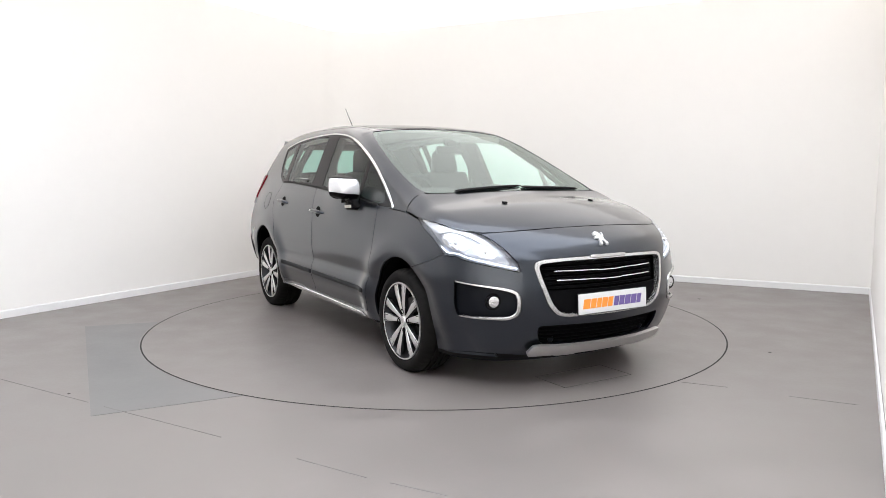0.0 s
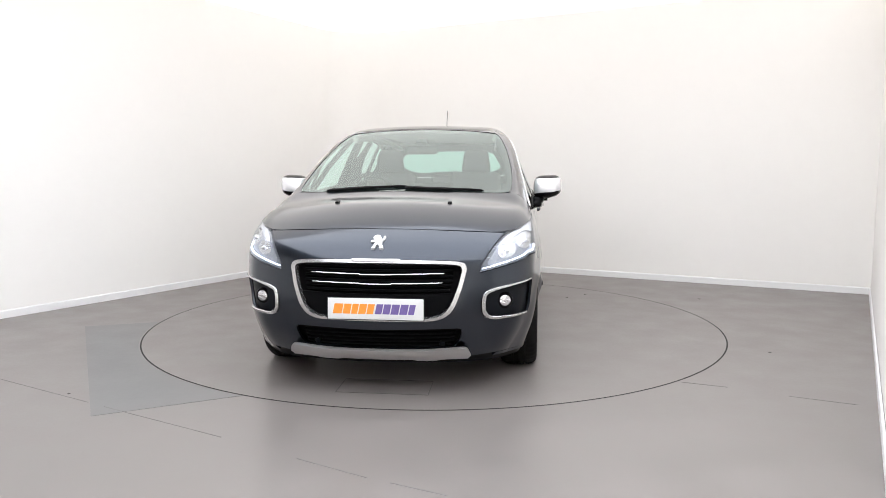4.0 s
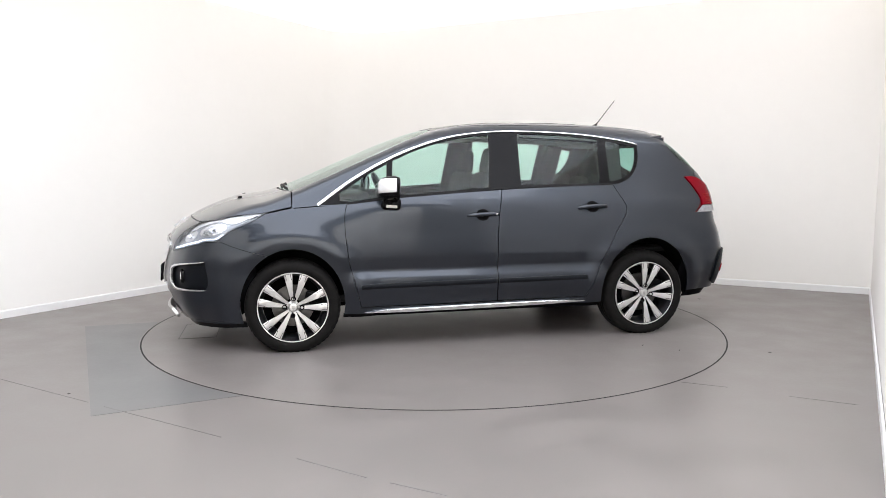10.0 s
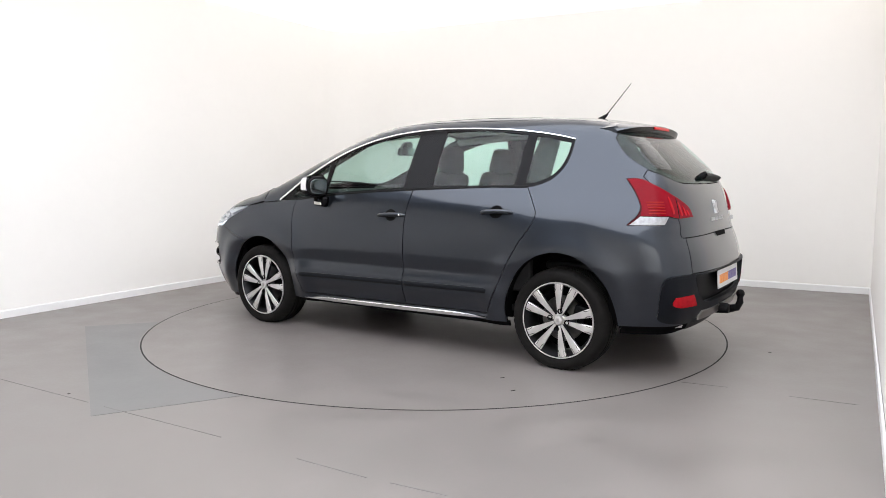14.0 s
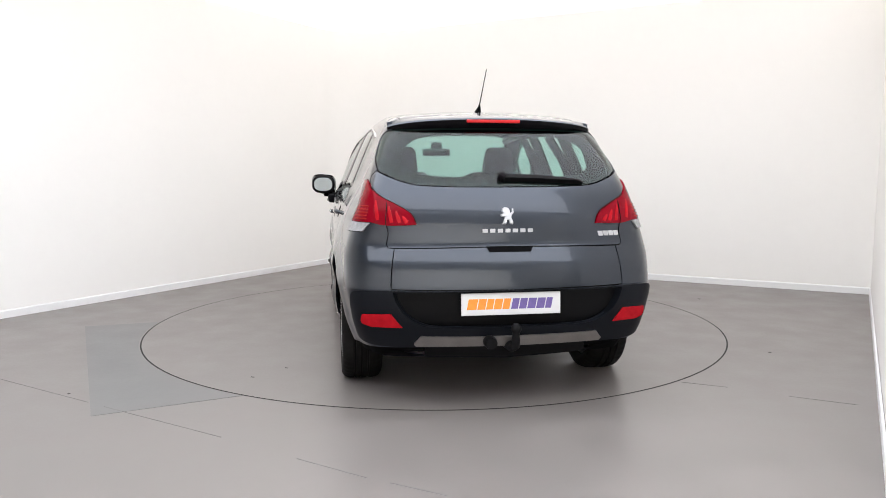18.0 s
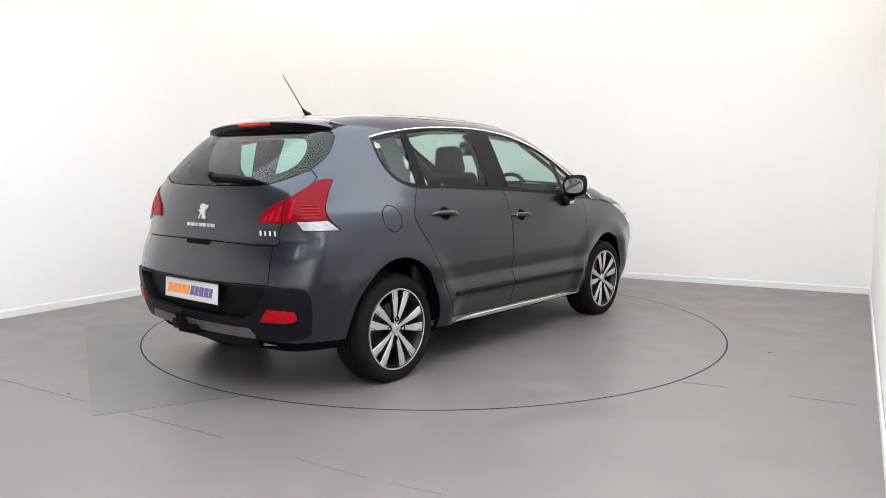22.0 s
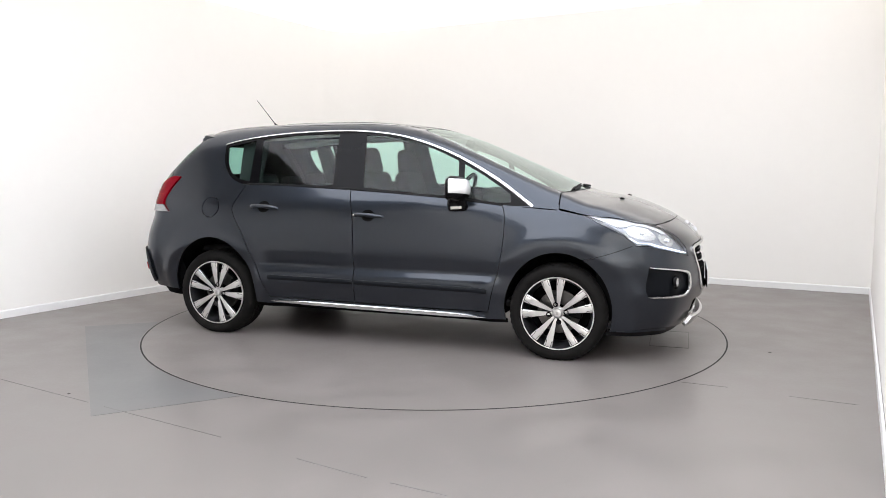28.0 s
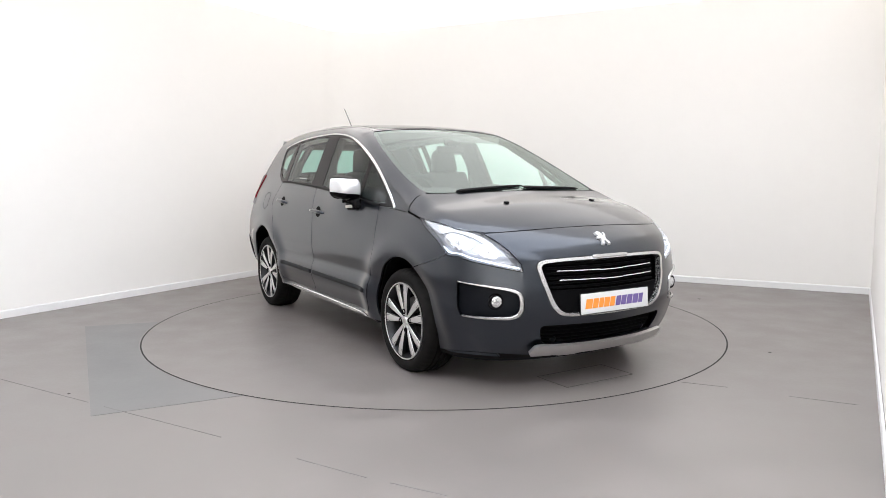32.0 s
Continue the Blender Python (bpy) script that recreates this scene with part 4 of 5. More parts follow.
MIRROR_GLASS = material("mirror_glass", (0.30, 0.33, 0.34), 0.02, 1.0)
MIRROR_CAP = material("silver_mirror_cap", (0.84, 0.84, 0.85), 0.25, 0.55, mottle=(0.1, 0.02))
INDICATOR = material("indicator_lens", (0.62, 0.60, 0.55), 0.15, 0.3, coat=0.6, mottle=(0.03, 0.1))
for s in (1, -1):
    m = pose(0.605, s * 0.953, 1.118, 0, 0, 0) @ Matrix.Diagonal((1, s, 1, 1)) @ pose(0, 0, 0, 0, 0, -9)

    def place(bm, s=s, m=m):
        bmesh.ops.transform(bm, matrix=m, verts=bm.verts)
        return bm
    house = part("door_mirror", place(mirror_shell(-math.pi / 2, -0.34)), GLOSS, CAR, "door mirror with black base and chrome cap")
    part("mirror_cap", place(mirror_shell(-0.36, 0.78)), MIRROR_CAP, house, "bright chrome mirror cap")
    part("mirror_crown", place(mirror_shell(0.74, math.pi / 2)), GLOSS, house, "gloss black cap edge")
    rim = bmesh.new()
    block((0.034, 0.188, 0.150), 0.016, (-0.008, 0, 0.0), segments=4, bm=rim)
    round_corners(rim, 0.094, 0.075)
    part("mirror_rim", place(rim), GLOSS, house)
    face = block((0.006, 0.154, 0.112), 0.0025, (-0.024, 0, 0.0), segments=4)
    round_corners(face, 0.077, 0.056)
    part("mirror_glass", place(face), MIRROR_GLASS, house, "mirror glass")
    arm = sweep([(0.66, s * 0.835, 0.985), (0.66, s * 0.868, 1.0), (0.645, s * 0.895, 1.03), (0.63, s * 0.915, 1.07)], [0.040, 0.044, 0.040, 0.034], 14, 0.75)
    part("mirror_foot", arm, GLOSS, house, "black mirror foot")
    part("foot_shell", block((0.130, 0.070, 0.085), 0.032, (0.630, s * 0.880, 1.010), (0, -6, -6 * s), 4), GLOSS, house)
    part("indicator", block((0.075, 0.014, 0.022), 0.006, (0.634, s * 0.9175, 0.992), (0, -4, -7 * s)), INDICATOR, house, "pale indicator lens")

# ---- front: grille, plate, lamps, intake ----
grille_full = both_sides(GRILLE_HALF, 0)
inner_grille = both_sides(open_line([(0, 0.744), (12, 0.742), (20.7, 0.732), (22.0, 0.712), (21.4, 0.66), (20.4, 0.60), (18.2, 0.500), (15.0, 0.453), (8, 0.445), (0, 0.444)], (), scale=PHI), 0)
panel("grille_frame", "front", wider(grille_full, -0.002, PHI), SILVER, CAR, "satin chrome grille surround", holes=[inner_grille], grow=0.010, rim=0.035, grid=0.012, scale=PHI)
panel("grille_back", "front", grille_full, SHELL, CAR, grow=-0.05, rim=0, scale=PHI)
lowgr = both_sides(open_line([(0, 0.575), (19.6, 0.580), (17.6, 0.505), (14.6, 0.456), (0, 0.447)], {1}, scale=PHI), 0)
panel("grille_lower", "front", lowgr, SHELL, CAR, "black lower grille panel", grow=-0.012, rim=0.02, scale=PHI)
for z0, wid in ((0.722, 20.6), (0.697, 20.6), (0.668, 20.2), (0.643, 20.0), (0.618, 19.6), (0.593, 19.2)):
    line = np.stack([np.linspace(-wid, wid, 60), np.full(60, z0)], -1)
    part("grille_slat", moulding("front", line, 0.013, 0.020, -0.038), SHELL, CAR, "black grille slat")
for z0, wid in ((0.681, 17.6), (0.631, 17.0)):
    u = np.linspace(-wid, wid, 60)
    line = np.stack([u, z0 + 0.004 * np.abs(u / wid) ** 2 - np.where(np.abs(u) < 4, 0.003, 0)], -1)
    part("grille_bar", moulding("front", line, 0.007, 0.012, -0.012), CHROME, CAR, "thin chrome grille bar")
tab = np.stack([np.linspace(-6.4, 6.4, 24), np.full(24, 0.757)], -1)
part("grille_badge", moulding("front", tab, 0.020, 0.007, 0.010), SATIN, CAR, "satin badge plate on the grille surround")

PLATE = material("white_plate", (0.66, 0.66, 0.66), 0.35, mottle=(0.2, 0.02))
ORANGE = material("orange_print", (0.85, 0.28, 0.03), 0.4, mottle=(0.05, 0.12))
PURPLE = material("purple_print", (0.13, 0.09, 0.28), 0.4, mottle=(0.05, 0.12))


def slanted(w, h, lean, d=0.0016):
    """A flat slanted bar in the y-z plane, facing +x."""
    bm = bmesh.new()
    q = [(-w / 2 - lean / 2, -h / 2), (w / 2 - lean / 2, -h / 2), (w / 2 + lean / 2, h / 2), (-w / 2 + lean / 2, h / 2)]
    a = [bm.verts.new((0, y, z)) for y, z in q]
    b = [bm.verts.new((d, y, z)) for y, z in q]
    bm.faces.new(a[::-1]), bm.faces.new(b)
    for i in range(4):
        bm.faces.new((a[i], a[(i + 1) % 4], b[(i + 1) % 4], b[i]))
    return bm


def plate(at, rz, tilt):
    base = part("show_plate", block((0.010, 0.522, 0.114), 0.004, (0, 0, 0)), PLATE, CAR, "white show plate with an orange and a purple word drawn as bars", m=pose(*at, 0, tilt, rz))
    part("plate_edge", block((0.006, 0.530, 0.122), 0.003, (-0.004, 0, 0)), BLACK, base)
    y = -0.230
    for k in range(10):
        wdt = (0.053, 0.044, 0.038, 0.044, 0.040, 0.040, 0.042, 0.046, 0.046, 0.036)[k]
        part("word_bar", slanted(wdt - 0.004, 0.054, 0.011), ORANGE if k < 5 else PURPLE, base, "", False, pose(0.0045, y + wdt / 2, 0.0))
        y += wdt + (0.006 if k == 4 else 0.0015)
    return base


plate((2.236, 0.005, 0.499), 0, -3)

# fog lamp recesses
for s in (1, -1):
    f = FOG * (s, 1)
    rec = panel("fog_recess", "front", f, SLATE, CAR, "black fog lamp recess", grow=-0.022, rim=0, scale=PHI, grid=0.02)
    bm = bmesh.new()
    a, b = lay("front", f, 0.0)[0], lay("front", f, -0.023)[0]
    va, vb = [bm.verts.new(p) for p in a], [bm.verts.new(p) for p in b]
    for i in range(len(va)):
        j = (i + 1) % len(va)
        bm.faces.new((va[i], va[j], vb[j], vb[i]))
    part("recess_wall", bm, BLACK, rec)
    line = open_line([(43.6, 0.632), (35.3, 0.611), (29.4, 0.588), (27.6, 0.557), (27.5, 0.477), (29.6, 0.440), (34, 0.437), (42.6, 0.439)], (), 0.008, PHI)
    part("fog_chrome", moulding("front", line, [0.008, 0.011, 0.016, 0.021, 0.022, 0.018, 0.013, 0.008], 0.008, 0.001, 1) if s == 1 else moulding("front", line * (-1, 1), [0.008, 0.011, 0.016, 0.021, 0.022, 0.018, 0.013, 0.008], 0.008, 0.001), SILVER, CAR, "satin chrome fog lamp surround")
    q = on_skin("front", 33.6 * s, 0.527, -0.015)
    ax = Matrix.Translation(q.translation) @ pose(0, 0, 0, 0, 0, 14 * s - 90)
    part("fog_lamp", lathe([(0.0, 0.010), (0.018, 0.009), (0.030, 0.005), (0.033, 0.0)], 28), FACETS, CAR, "round clear fog lamp", m=ax)
    part("fog_bezel", lathe([(0.033, 0.004), (0.039, 0.006), (0.044, 0.0), (0.046, -0.012)], 28), GLOSS, CAR, m=ax)

# lower intake
intake = both_sides(INTAKE_HALF, 0)
panel("intake_back", "front", wider(intake, 0.01, PHI), SHELL, CAR, grow=-0.045, rim=0, scale=PHI)
for z0 in (0.290, 0.312, 0.334, 0.356):
    line = np.stack([np.linspace(-21, 21, 50), np.full(50, z0)], -1)
    part("intake_slat", moulding("front", line, 0.010, 0.020, -0.040), SHELL, CAR, "black intake slat")
for s in (1, -1):
    part("intake_post", moulding("front", np.array([(s * 17.5, 0.275), (s * 17.5, 0.285), (s * 17.5, 0.30), (s * 17.5, 0.31)]), 0.035, 0.012, -0.026), SLATE, CAR)
skid = both_sides(open_line([(0, 0.262), (12, 0.263), (21.5, 0.272), (23.4, 0.266), (24.8, 0.225), (24.2, 0.206), (18, 0.206), (15.5, 0.200), (11, 0.200), (9.5, 0.206), (0, 0.206)], {2, 4, 5}, scale=PHI), 0)
panel("front_skid_plate", "front", skid, SATIN, CAR, "satin silver skid plate", grow=0.048, rim=0.02, scale=PHI, grid=0.015)
lip = both_sides(open_line([(0, 0.205), (24, 0.205), (43, 0.222), (52, 0.205), (52, 0.172), (30, 0.165), (0, 0.165)], {3, 4}, scale=PHI), 0)
panel("front_lip", "front", lip, BLACK, CAR, "black bumper lip", grow=-0.02, rim=0.02, scale=PHI)

# head lamps
LED = material("daylight_led", (0.9, 0.94, 1.0), 0.3, emit=1.6, emit_colour=(0.78, 0.86, 1.0))
for s in (1, -1):
    lamp = bpy.data.objects.get("headlamp") if s == 1 else bpy.data.objects.get("headlamp.001")
    L = LAMP * (s, 1)
    bm = bmesh.new()
    a, b = lay("front", L, -0.001)[0], lay("front", L, -0.026)[0]
    va, vb = [bm.verts.new(p) for p in a], [bm.verts.new(p) for p in b]
    for i in range(len(va)):
        j = (i + 1) % len(va)
        bm.faces.new((va[i], va[j], vb[j], vb[i]))
    part("lamp_wall", bm, LAMP_DARK, lamp)
    bowl_w = loop([(58, 0.946), (50, 0.925), (43.5, 0.900), (36.5, 0.858), (32.5, 0.800), (29.6, 0.735), (30.5, 0.722), (36, 0.748), (42.0, 0.777), (46.5, 0.780), (49.5, 0.84), (54.5, 0.905)], {0}, scale=PHI) * (s, 1)
    panel("reflector", "front", bowl_w, REFLECT, lamp, "dull silver lamp housing", grow=-0.022, rim=0.004, scale=PHI, grid=0.02)
    brow = loop([(59.5, 0.951), (50, 0.927), (42, 0.897), (36.8, 0.862), (34.6, 0.832), (36.6, 0.834), (40.2, 0.868), (46.0, 0.894), (50.6, 0.880), (54.5, 0.912)], {0, 4}, scale=PHI) * (s, 1)
    panel("lamp_brow", "front", brow, BROW, lamp, "white inner lamp trim", grow=-0.012, rim=0.012, scale=PHI, grid=0.014)
    for u, v, du, dv in ((44.3, 0.842, 4.4, 0.040), (35.9, 0.795, 3.1, 0.036)):
        ring = [(u + du * math.cos(a), v + dv * math.sin(a) + 0.4 * dv * math.cos(a)) for a in np.linspace(0, 2 * math.pi, 28, endpoint=False)]
        bowl = loop(ring, (), 0.008, scale=PHI) * (s, 1)
        panel("chrome_bowl", "front", bowl, FACETS, lamp, "faceted chrome lamp bowl", grow=-0.019, rim=0.004, scale=PHI, grid=0.010)
        q = on_skin("front", u * s, v, -0.018)
        ax = Matrix.Translation(q.translation) @ pose(0, 0, 0, 0, 0, 24 * s - 90)
        part("bulb_shield", lathe([(0.0, 0.020), (0.008, 0.018), (0.012, 0.008), (0.013, -0.004)], 20), CHROME, lamp, "bright bulb shield", m=ax)
    led = open_line([(27.6, 0.706), (31.0, 0.720), (36, 0.743), (40.6, 0.764), (43.0, 0.781), (46.4, 0.784), (48.5, 0.815)], {3, 4, 5}, 0.008, PHI) * (s, 1)
    part("daylight_strip", moulding("front", led, [0.008, 0.009, 0.009, 0.008, 0.007, 0.005], 0.006, -0.010), LED, lamp, "lit bluish white daylight strip")
    panel("lamp_lens", "front", L, LENS, lamp, "clear polycarbonate lens", grow=0.001, rim=0, scale=PHI)

# bonnet emblem, washer jets, wipers
EMBLEM = material("polished_emblem", (0.50, 0.50, 0.51), 0.28, 0.35, mottle=(0.02, 0.03))


def emblem(name, kind, u, v, grow, k=1.0):
    """A plain upright silver shape."""
    pts = [(-0.030, 0.046), (-0.014, 0.054), (0.006, 0.050), (0.016, 0.034), (0.018, 0.016), (0.030, 0.026), (0.030, 0.044), (0.040, 0.046), (0.042, 0.022), (0.028, 0.004), (0.024, -0.014), (0.036, -0.040),
           (0.034, -0.052), (0.014, -0.052), (0.010, -0.026), (-0.004, -0.024), (-0.012, -0.052), (-0.034, -0.052), (-0.024, -0.030), (-0.016, -0.006), (-0.040, -0.004), (-0.044, 0.008), (-0.020, 0.016), (-0.034, 0.028)]
    p = lay(kind, np.array([[u, v]], float), grow)[0][0]
    n = Vector(slope(p[None])[0])
    side = Vector((0, 1, 0)) if n.x > 0 else Vector((0, -1, 0))
    up = n.cross(side)
    if up.z < 0:
        up = -up
    bm = bmesh.new()
    for d in (0.0,):
        a = [bm.verts.new(Vector(p) + side * x * k + up * y * k - n * 0.006) for x, y in pts]
        b = [bm.verts.new(Vector(p) + side * x * k * 0.9 + up * y * k * 0.94 + n * 0.007) for x, y in pts]
        bm.faces.new(b)
        for i in range(len(a)):
            bm.faces.new((a[i], a[(i + 1) % len(a)], b[(i + 1) % len(b)], b[i]))
    bmesh.ops.triangulate(bm, faces=[f for f in bm.faces if len(f.verts) > 4])
    return part(name, bm, EMBLEM, CAR, "polished silver emblem, a plain shape")


emblem("front_emblem", "front", 0.0, 0.848, 0.002, 1.0)
for s in (1, -1):
    q = on_skin("top", 1.66, s * 0.345, 0.0)
    part("washer_jet", block((0.030, 0.024, 0.014), 0.005, (0, 0, 0.004)), BLACK, CAR, "black washer jet", m=q)
for name, line in (("front_wiper", [(1.335, -0.50), (1.338, -0.34), (1.335, -0.12), (1.325, 0.03)]), ("front_wiper", [(1.340, 0.02), (1.348, 0.18), (1.340, 0.36), (1.322, 0.53)])):
    path = open_line(line, (), 0.02)
    blade = part(name, moulding("top", path, [0.008, 0.012, 0.012, 0.011, 0.007], 0.009, 0.003), BLACK, CAR, "black front wiper")
    arm = path[: len(path) * 2 // 3] + np.array([0.018, 0.0])
    part("wiper_arm", moulding("top", arm, [0.014, 0.010, 0.006], 0.009, 0.006), BLACK, blade)
panel("cowl", "top", both_sides(open_line([(1.425, 0), (1.412, 0.25), (1.36, 0.575), (1.315, 0.71), (1.27, 0.70), (1.31, 0.55), (1.36, 0.25), (1.37, 0)], {3, 4}), 1), BLACK, CAR, "black windscreen cowl", grow=-0.006, rim=0)
panel("screen_band", "top", both_sides(SCREEN_HALF, 1), BLACK, CAR, "black printed windscreen border", grow=-0.006, rim=0, grid=0.02,
      holes=[both_sides(open_line([(1.345, 0), (1.335, 0.25), (1.29, 0.54), (1.255, 0.64), (1.18, 0.665), (0.93, 0.660), (0.60, 0.616), (0.40, 0.562), (0.335, 0.525), (0.305, 0.3), (0.295, 0)], {}), 1)])
ROOF_GLASS = material("dark_roof_glass", (0.012, 0.013, 0.015), 0.06, spec=0.6, mottle=(0.4, 0.05))
panel("roof_glass", "top", both_sides(open_line([(0.225, 0), (0.232, 0.28), (0.235, 0.475), (0.15, 0.495), (-0.8, 0.490), (-0.88, 0.45), (-0.89, 0)], {}), 1), ROOF_GLASS, CAR, "dark panoramic roof glass", grow=0.0015, rim=0.003)

# ---- rear ----
RED = material("red_lamp_lens", (0.175, 0.002, 0.008), 0.10, mottle=(0.06, 0.12), spec=0.10)
RED_BRIGHT = material("bright_red_lens", (0.36, 0.006, 0.012), 0.2, spec=0.10, mottle=(0.03, 0.15))
AMBER_RED = material("amber_red_lens", (0.26, 0.012, 0.010), 0.2, spec=0.1, mottle=(0.03, 0.1))
RED_PART = loop([(42.6, 1.190), (39.5, 1.188), (36.3, 1.148), (32.4, 1.100), (28.5, 1.062), (25.0, 1.018), (23.4, 0.962), (30.5, 0.958), (34.5, 0.974), (41.8, 0.977), (41.0, 1.038), (41.5, 1.119)], {0, 6, 8, 9}, scale=PHI)
WHITE_PART = loop([(34.6, 0.970), (41.8, 0.973), (44.6, 0.922), (36.3, 0.926)], {0, 1, 2, 3}, scale=PHI)
for s in (1, -1):
    lamp = bpy.data.objects.get("tail_lamp") if s == 1 else bpy.data.objects.get("tail_lamp.001")
    panel("red_lens", "rear", RED_PART * (s, 1), RED, lamp, "deep red tail lamp lens", grow=0.010, rim=0.02, scale=PHI, grid=0.015)
    panel("white_lens", "rear", WHITE_PART * (s, 1), WHITE_LENS, lamp, "clear white lower lens", grow=0.009, rim=0.02, scale=PHI, grid=0.012)
    for u, z0, z1 in ((25.6, 0.972, 1.005), (27.3, 0.972, 1.030), (29.2, 0.972, 1.055), (32.6, 0.985, 1.085)):
        line = np.stack([np.linspace(u, u + 1.2, 10), np.linspace(z0, z1, 10)], -1) * (s, 1)
        part("light_claw", moulding("rear", line, [0.021, 0.019, 0.010], 0.0025, 0.0105), RED_BRIGHT, lamp)
    for k in range(5):
        line = np.stack([np.linspace(35.5 - k * 0.0, 39.8, 8), np.full(8, 0.990 + 0.016 * k)], -1) * (s, 1)
        part("light_rib", moulding("rear", line, 0.008, 0.003, 0.0105), AMBER_RED, lamp)
    part("lamp_seam", moulding("rear", np.stack([np.linspace(30.6, 30.9, 12), np.linspace(0.958, 1.078, 12)], -1) * (s, 1), 0.004, 0.002, 0.011), BLACK, lamp)
    refl = loop([(34.6, 0.506), (27.9, 0.513), (25.6, 0.441), (32.5, 0.442), (35.0, 0.462)], {0, 1, 2, 3}, scale=PHI) * (s, 1)
    panel("rear_reflector", "rear", refl, RED_BRIGHT, CAR, "bright red bumper reflector", grow=0.020, rim=0.012, scale=PHI, grid=0.012)
panel("bumper_recess", "rear", wider(INSERT, 0.012, PHI), BLACK, CAR, "black plastic recess round the plate", grow=-0.024, rim=0, scale=PHI)
bm = bmesh.new()
va, vb = ([bm.verts.new(p) for p in lay("rear", INSERT, g)[0]] for g in (0.015, -0.026))
for i in range(len(va)):
    j = (i + 1) % len(va)
    bm.faces.new((va[i], va[j], vb[j], vb[i]))
part("recess_wall", bm, SLATE, CAR)
plate((-2.116, 0.005, 0.560), 180, -4)
rskid = both_sides(open_line([(0, 0.386), (14, 0.389), (21.6, 0.394), (23.4, 0.352), (23.0, 0.338), (0, 0.332)], {2, 3, 4}, scale=PHI), 0)
panel("rear_skid_plate", "rear", rskid, SATIN_SHADED, CAR, "satin silver rear skid plate", grow=0.022, rim=0.03, scale=PHI, grid=0.015)
panel("rear_lip", "rear", both_sides(open_line([(0, 0.325), (20, 0.33), (22, 0.30), (22, 0.26), (0, 0.24)], {2, 3}, scale=PHI), 0), BLACK, CAR, grow=-0.03, rim=0.02, scale=PHI)
emblem("rear_emblem", "rear", 0.3, 1.005, 0.004, 0.86)
for k in range(7):
    q = on_skin("rear", 0.3 + 6.1 - k * 2.02, 0.929, 0.0)
    part("name_bar", slanted(0.026, 0.019, 0.0, 0.008), EMBLEM, CAR, "small silver bar of a badge word" if k == 0 else "", False, Matrix.Translation(q.translation) @ pose(0, 0, 0, 0, 0, 180))
for k in range(4):
    q = on_skin("rear", -(24.6 + 1.45 * k), 0.906, 0.0)
    part("badge_block", slanted(0.0265, 0.025, -0.004, 0.008), EMBLEM, CAR, "small silver badge block" if k == 0 else "", False, Matrix.Translation(q.translation) @ pose(0, 0, 0, 0, 0, 152))
grip = loop([(-6.2, 0.850), (6.2, 0.850), (5.4, 0.822), (-5.4, 0.822)], step=0.006, scale=PHI)
panel("tailgate_grip", "rear", grip, SHELL, CAR, "black tailgate release", grow=0.0035, rim=0, scale=PHI, grid=0.01)
panel("rear_glass_band", "rear", both_sides(GLASS_HALF, 0), BLACK, CAR, grow=-0.006, rim=0, scale=PHI, grid=0.02,
      holes=[both_sides(open_line([(0, 1.462), (20, 1.461), (34.5, 1.455), (38.8, 1.43), (39.0, 1.39), (37.2, 1.32), (33.6, 1.255), (26, 1.198), (19, 1.180), (0, 1.174)], {}, scale=PHI), 0)])

panel("gate_trim", "rear", both_sides(GLASS_HALF, 0), SHELL, CAR, "black tailgate lining round the window", grow=-0.055, rim=0, scale=PHI, grid=0.03,
      holes=[both_sides(open_line([(0, 1.430), (20, 1.430), (30, 1.415), (33, 1.36), (31.5, 1.28), (26, 1.225), (18, 1.205), (0, 1.203)], {}, scale=PHI), 0)])

# roof spoiler
bm = bmesh.new()
rows = []
for i in range(41):
    y = -0.590 + 1.18 * i / 40
    drop = 0.030 * (y / 0.58) ** 2 + 0.014 * (abs(y) / 0.6) ** 8
    back = 0.10 * y * y + 0.05 * (abs(y) / 0.585) ** 8
    top0 = 1.553 - drop * 1.6
    rows.append([bm.verts.new(q) for q in ((-1.45, y, top0 + 0.014), (-1.55, y, 1.551 - drop), (-1.63 + back, y, 1.536 - drop), (-1.652 + back, y, 1.528 - drop), (-1.656 + back, y, 1.523 - drop), (-1.650 + back, y, 1.500 - drop), (-1.630 + back, y, 1.474 - drop), (-1.53, y, 1.462 - drop))])
for a, b in zip(rows, rows[1:]):
    for j in range(7):
        bm.faces.new((a[j], b[j], b[j + 1], a[j + 1])).material_index = 1 if j > 3 else 0
bm.faces.new(rows[0]), bm.faces.new(rows[-1][::-1])
spoiler = part("roof_spoiler", bm, [PAINT, GLOSS], CAR, "painted roof spoiler with a gloss black rear face")
BRAKE = material("high_brake_lens", (0.30, 0.003, 0.005), 0.3, spec=0.2, emit=0.12, emit_colour=(1, 0.03, 0.02), mottle=(0.02, 0.2))
part("high_brake_lamp", block((0.010, 0.305, 0.017), 0.003, (-1.6545, 0, 1.512), (0, 14, 0)), BRAKE, spoiler, "red high brake lamp")
# rear wiper
line = open_line([(2.0, 1.196), (-6, 1.194), (-14, 1.186), (-22.5, 1.172)], (), 0.02, scale=PHI)
rw = part("rear_wiper", moulding("rear", line, [0.030, 0.034, 0.026, 0.010], 0.028, 0.004), BLACK, CAR, "black rear wiper")
q = on_skin("rear", 1.0, 1.196, 0.0)
part("wiper_pivot", lathe([(0.0, 0.045), (0.016, 0.042), (0.022, 0.02), (0.024, 0.0)], 20), GLOSS, rw, m=q @ pose(0, 0, 0, 90, 0, 0))
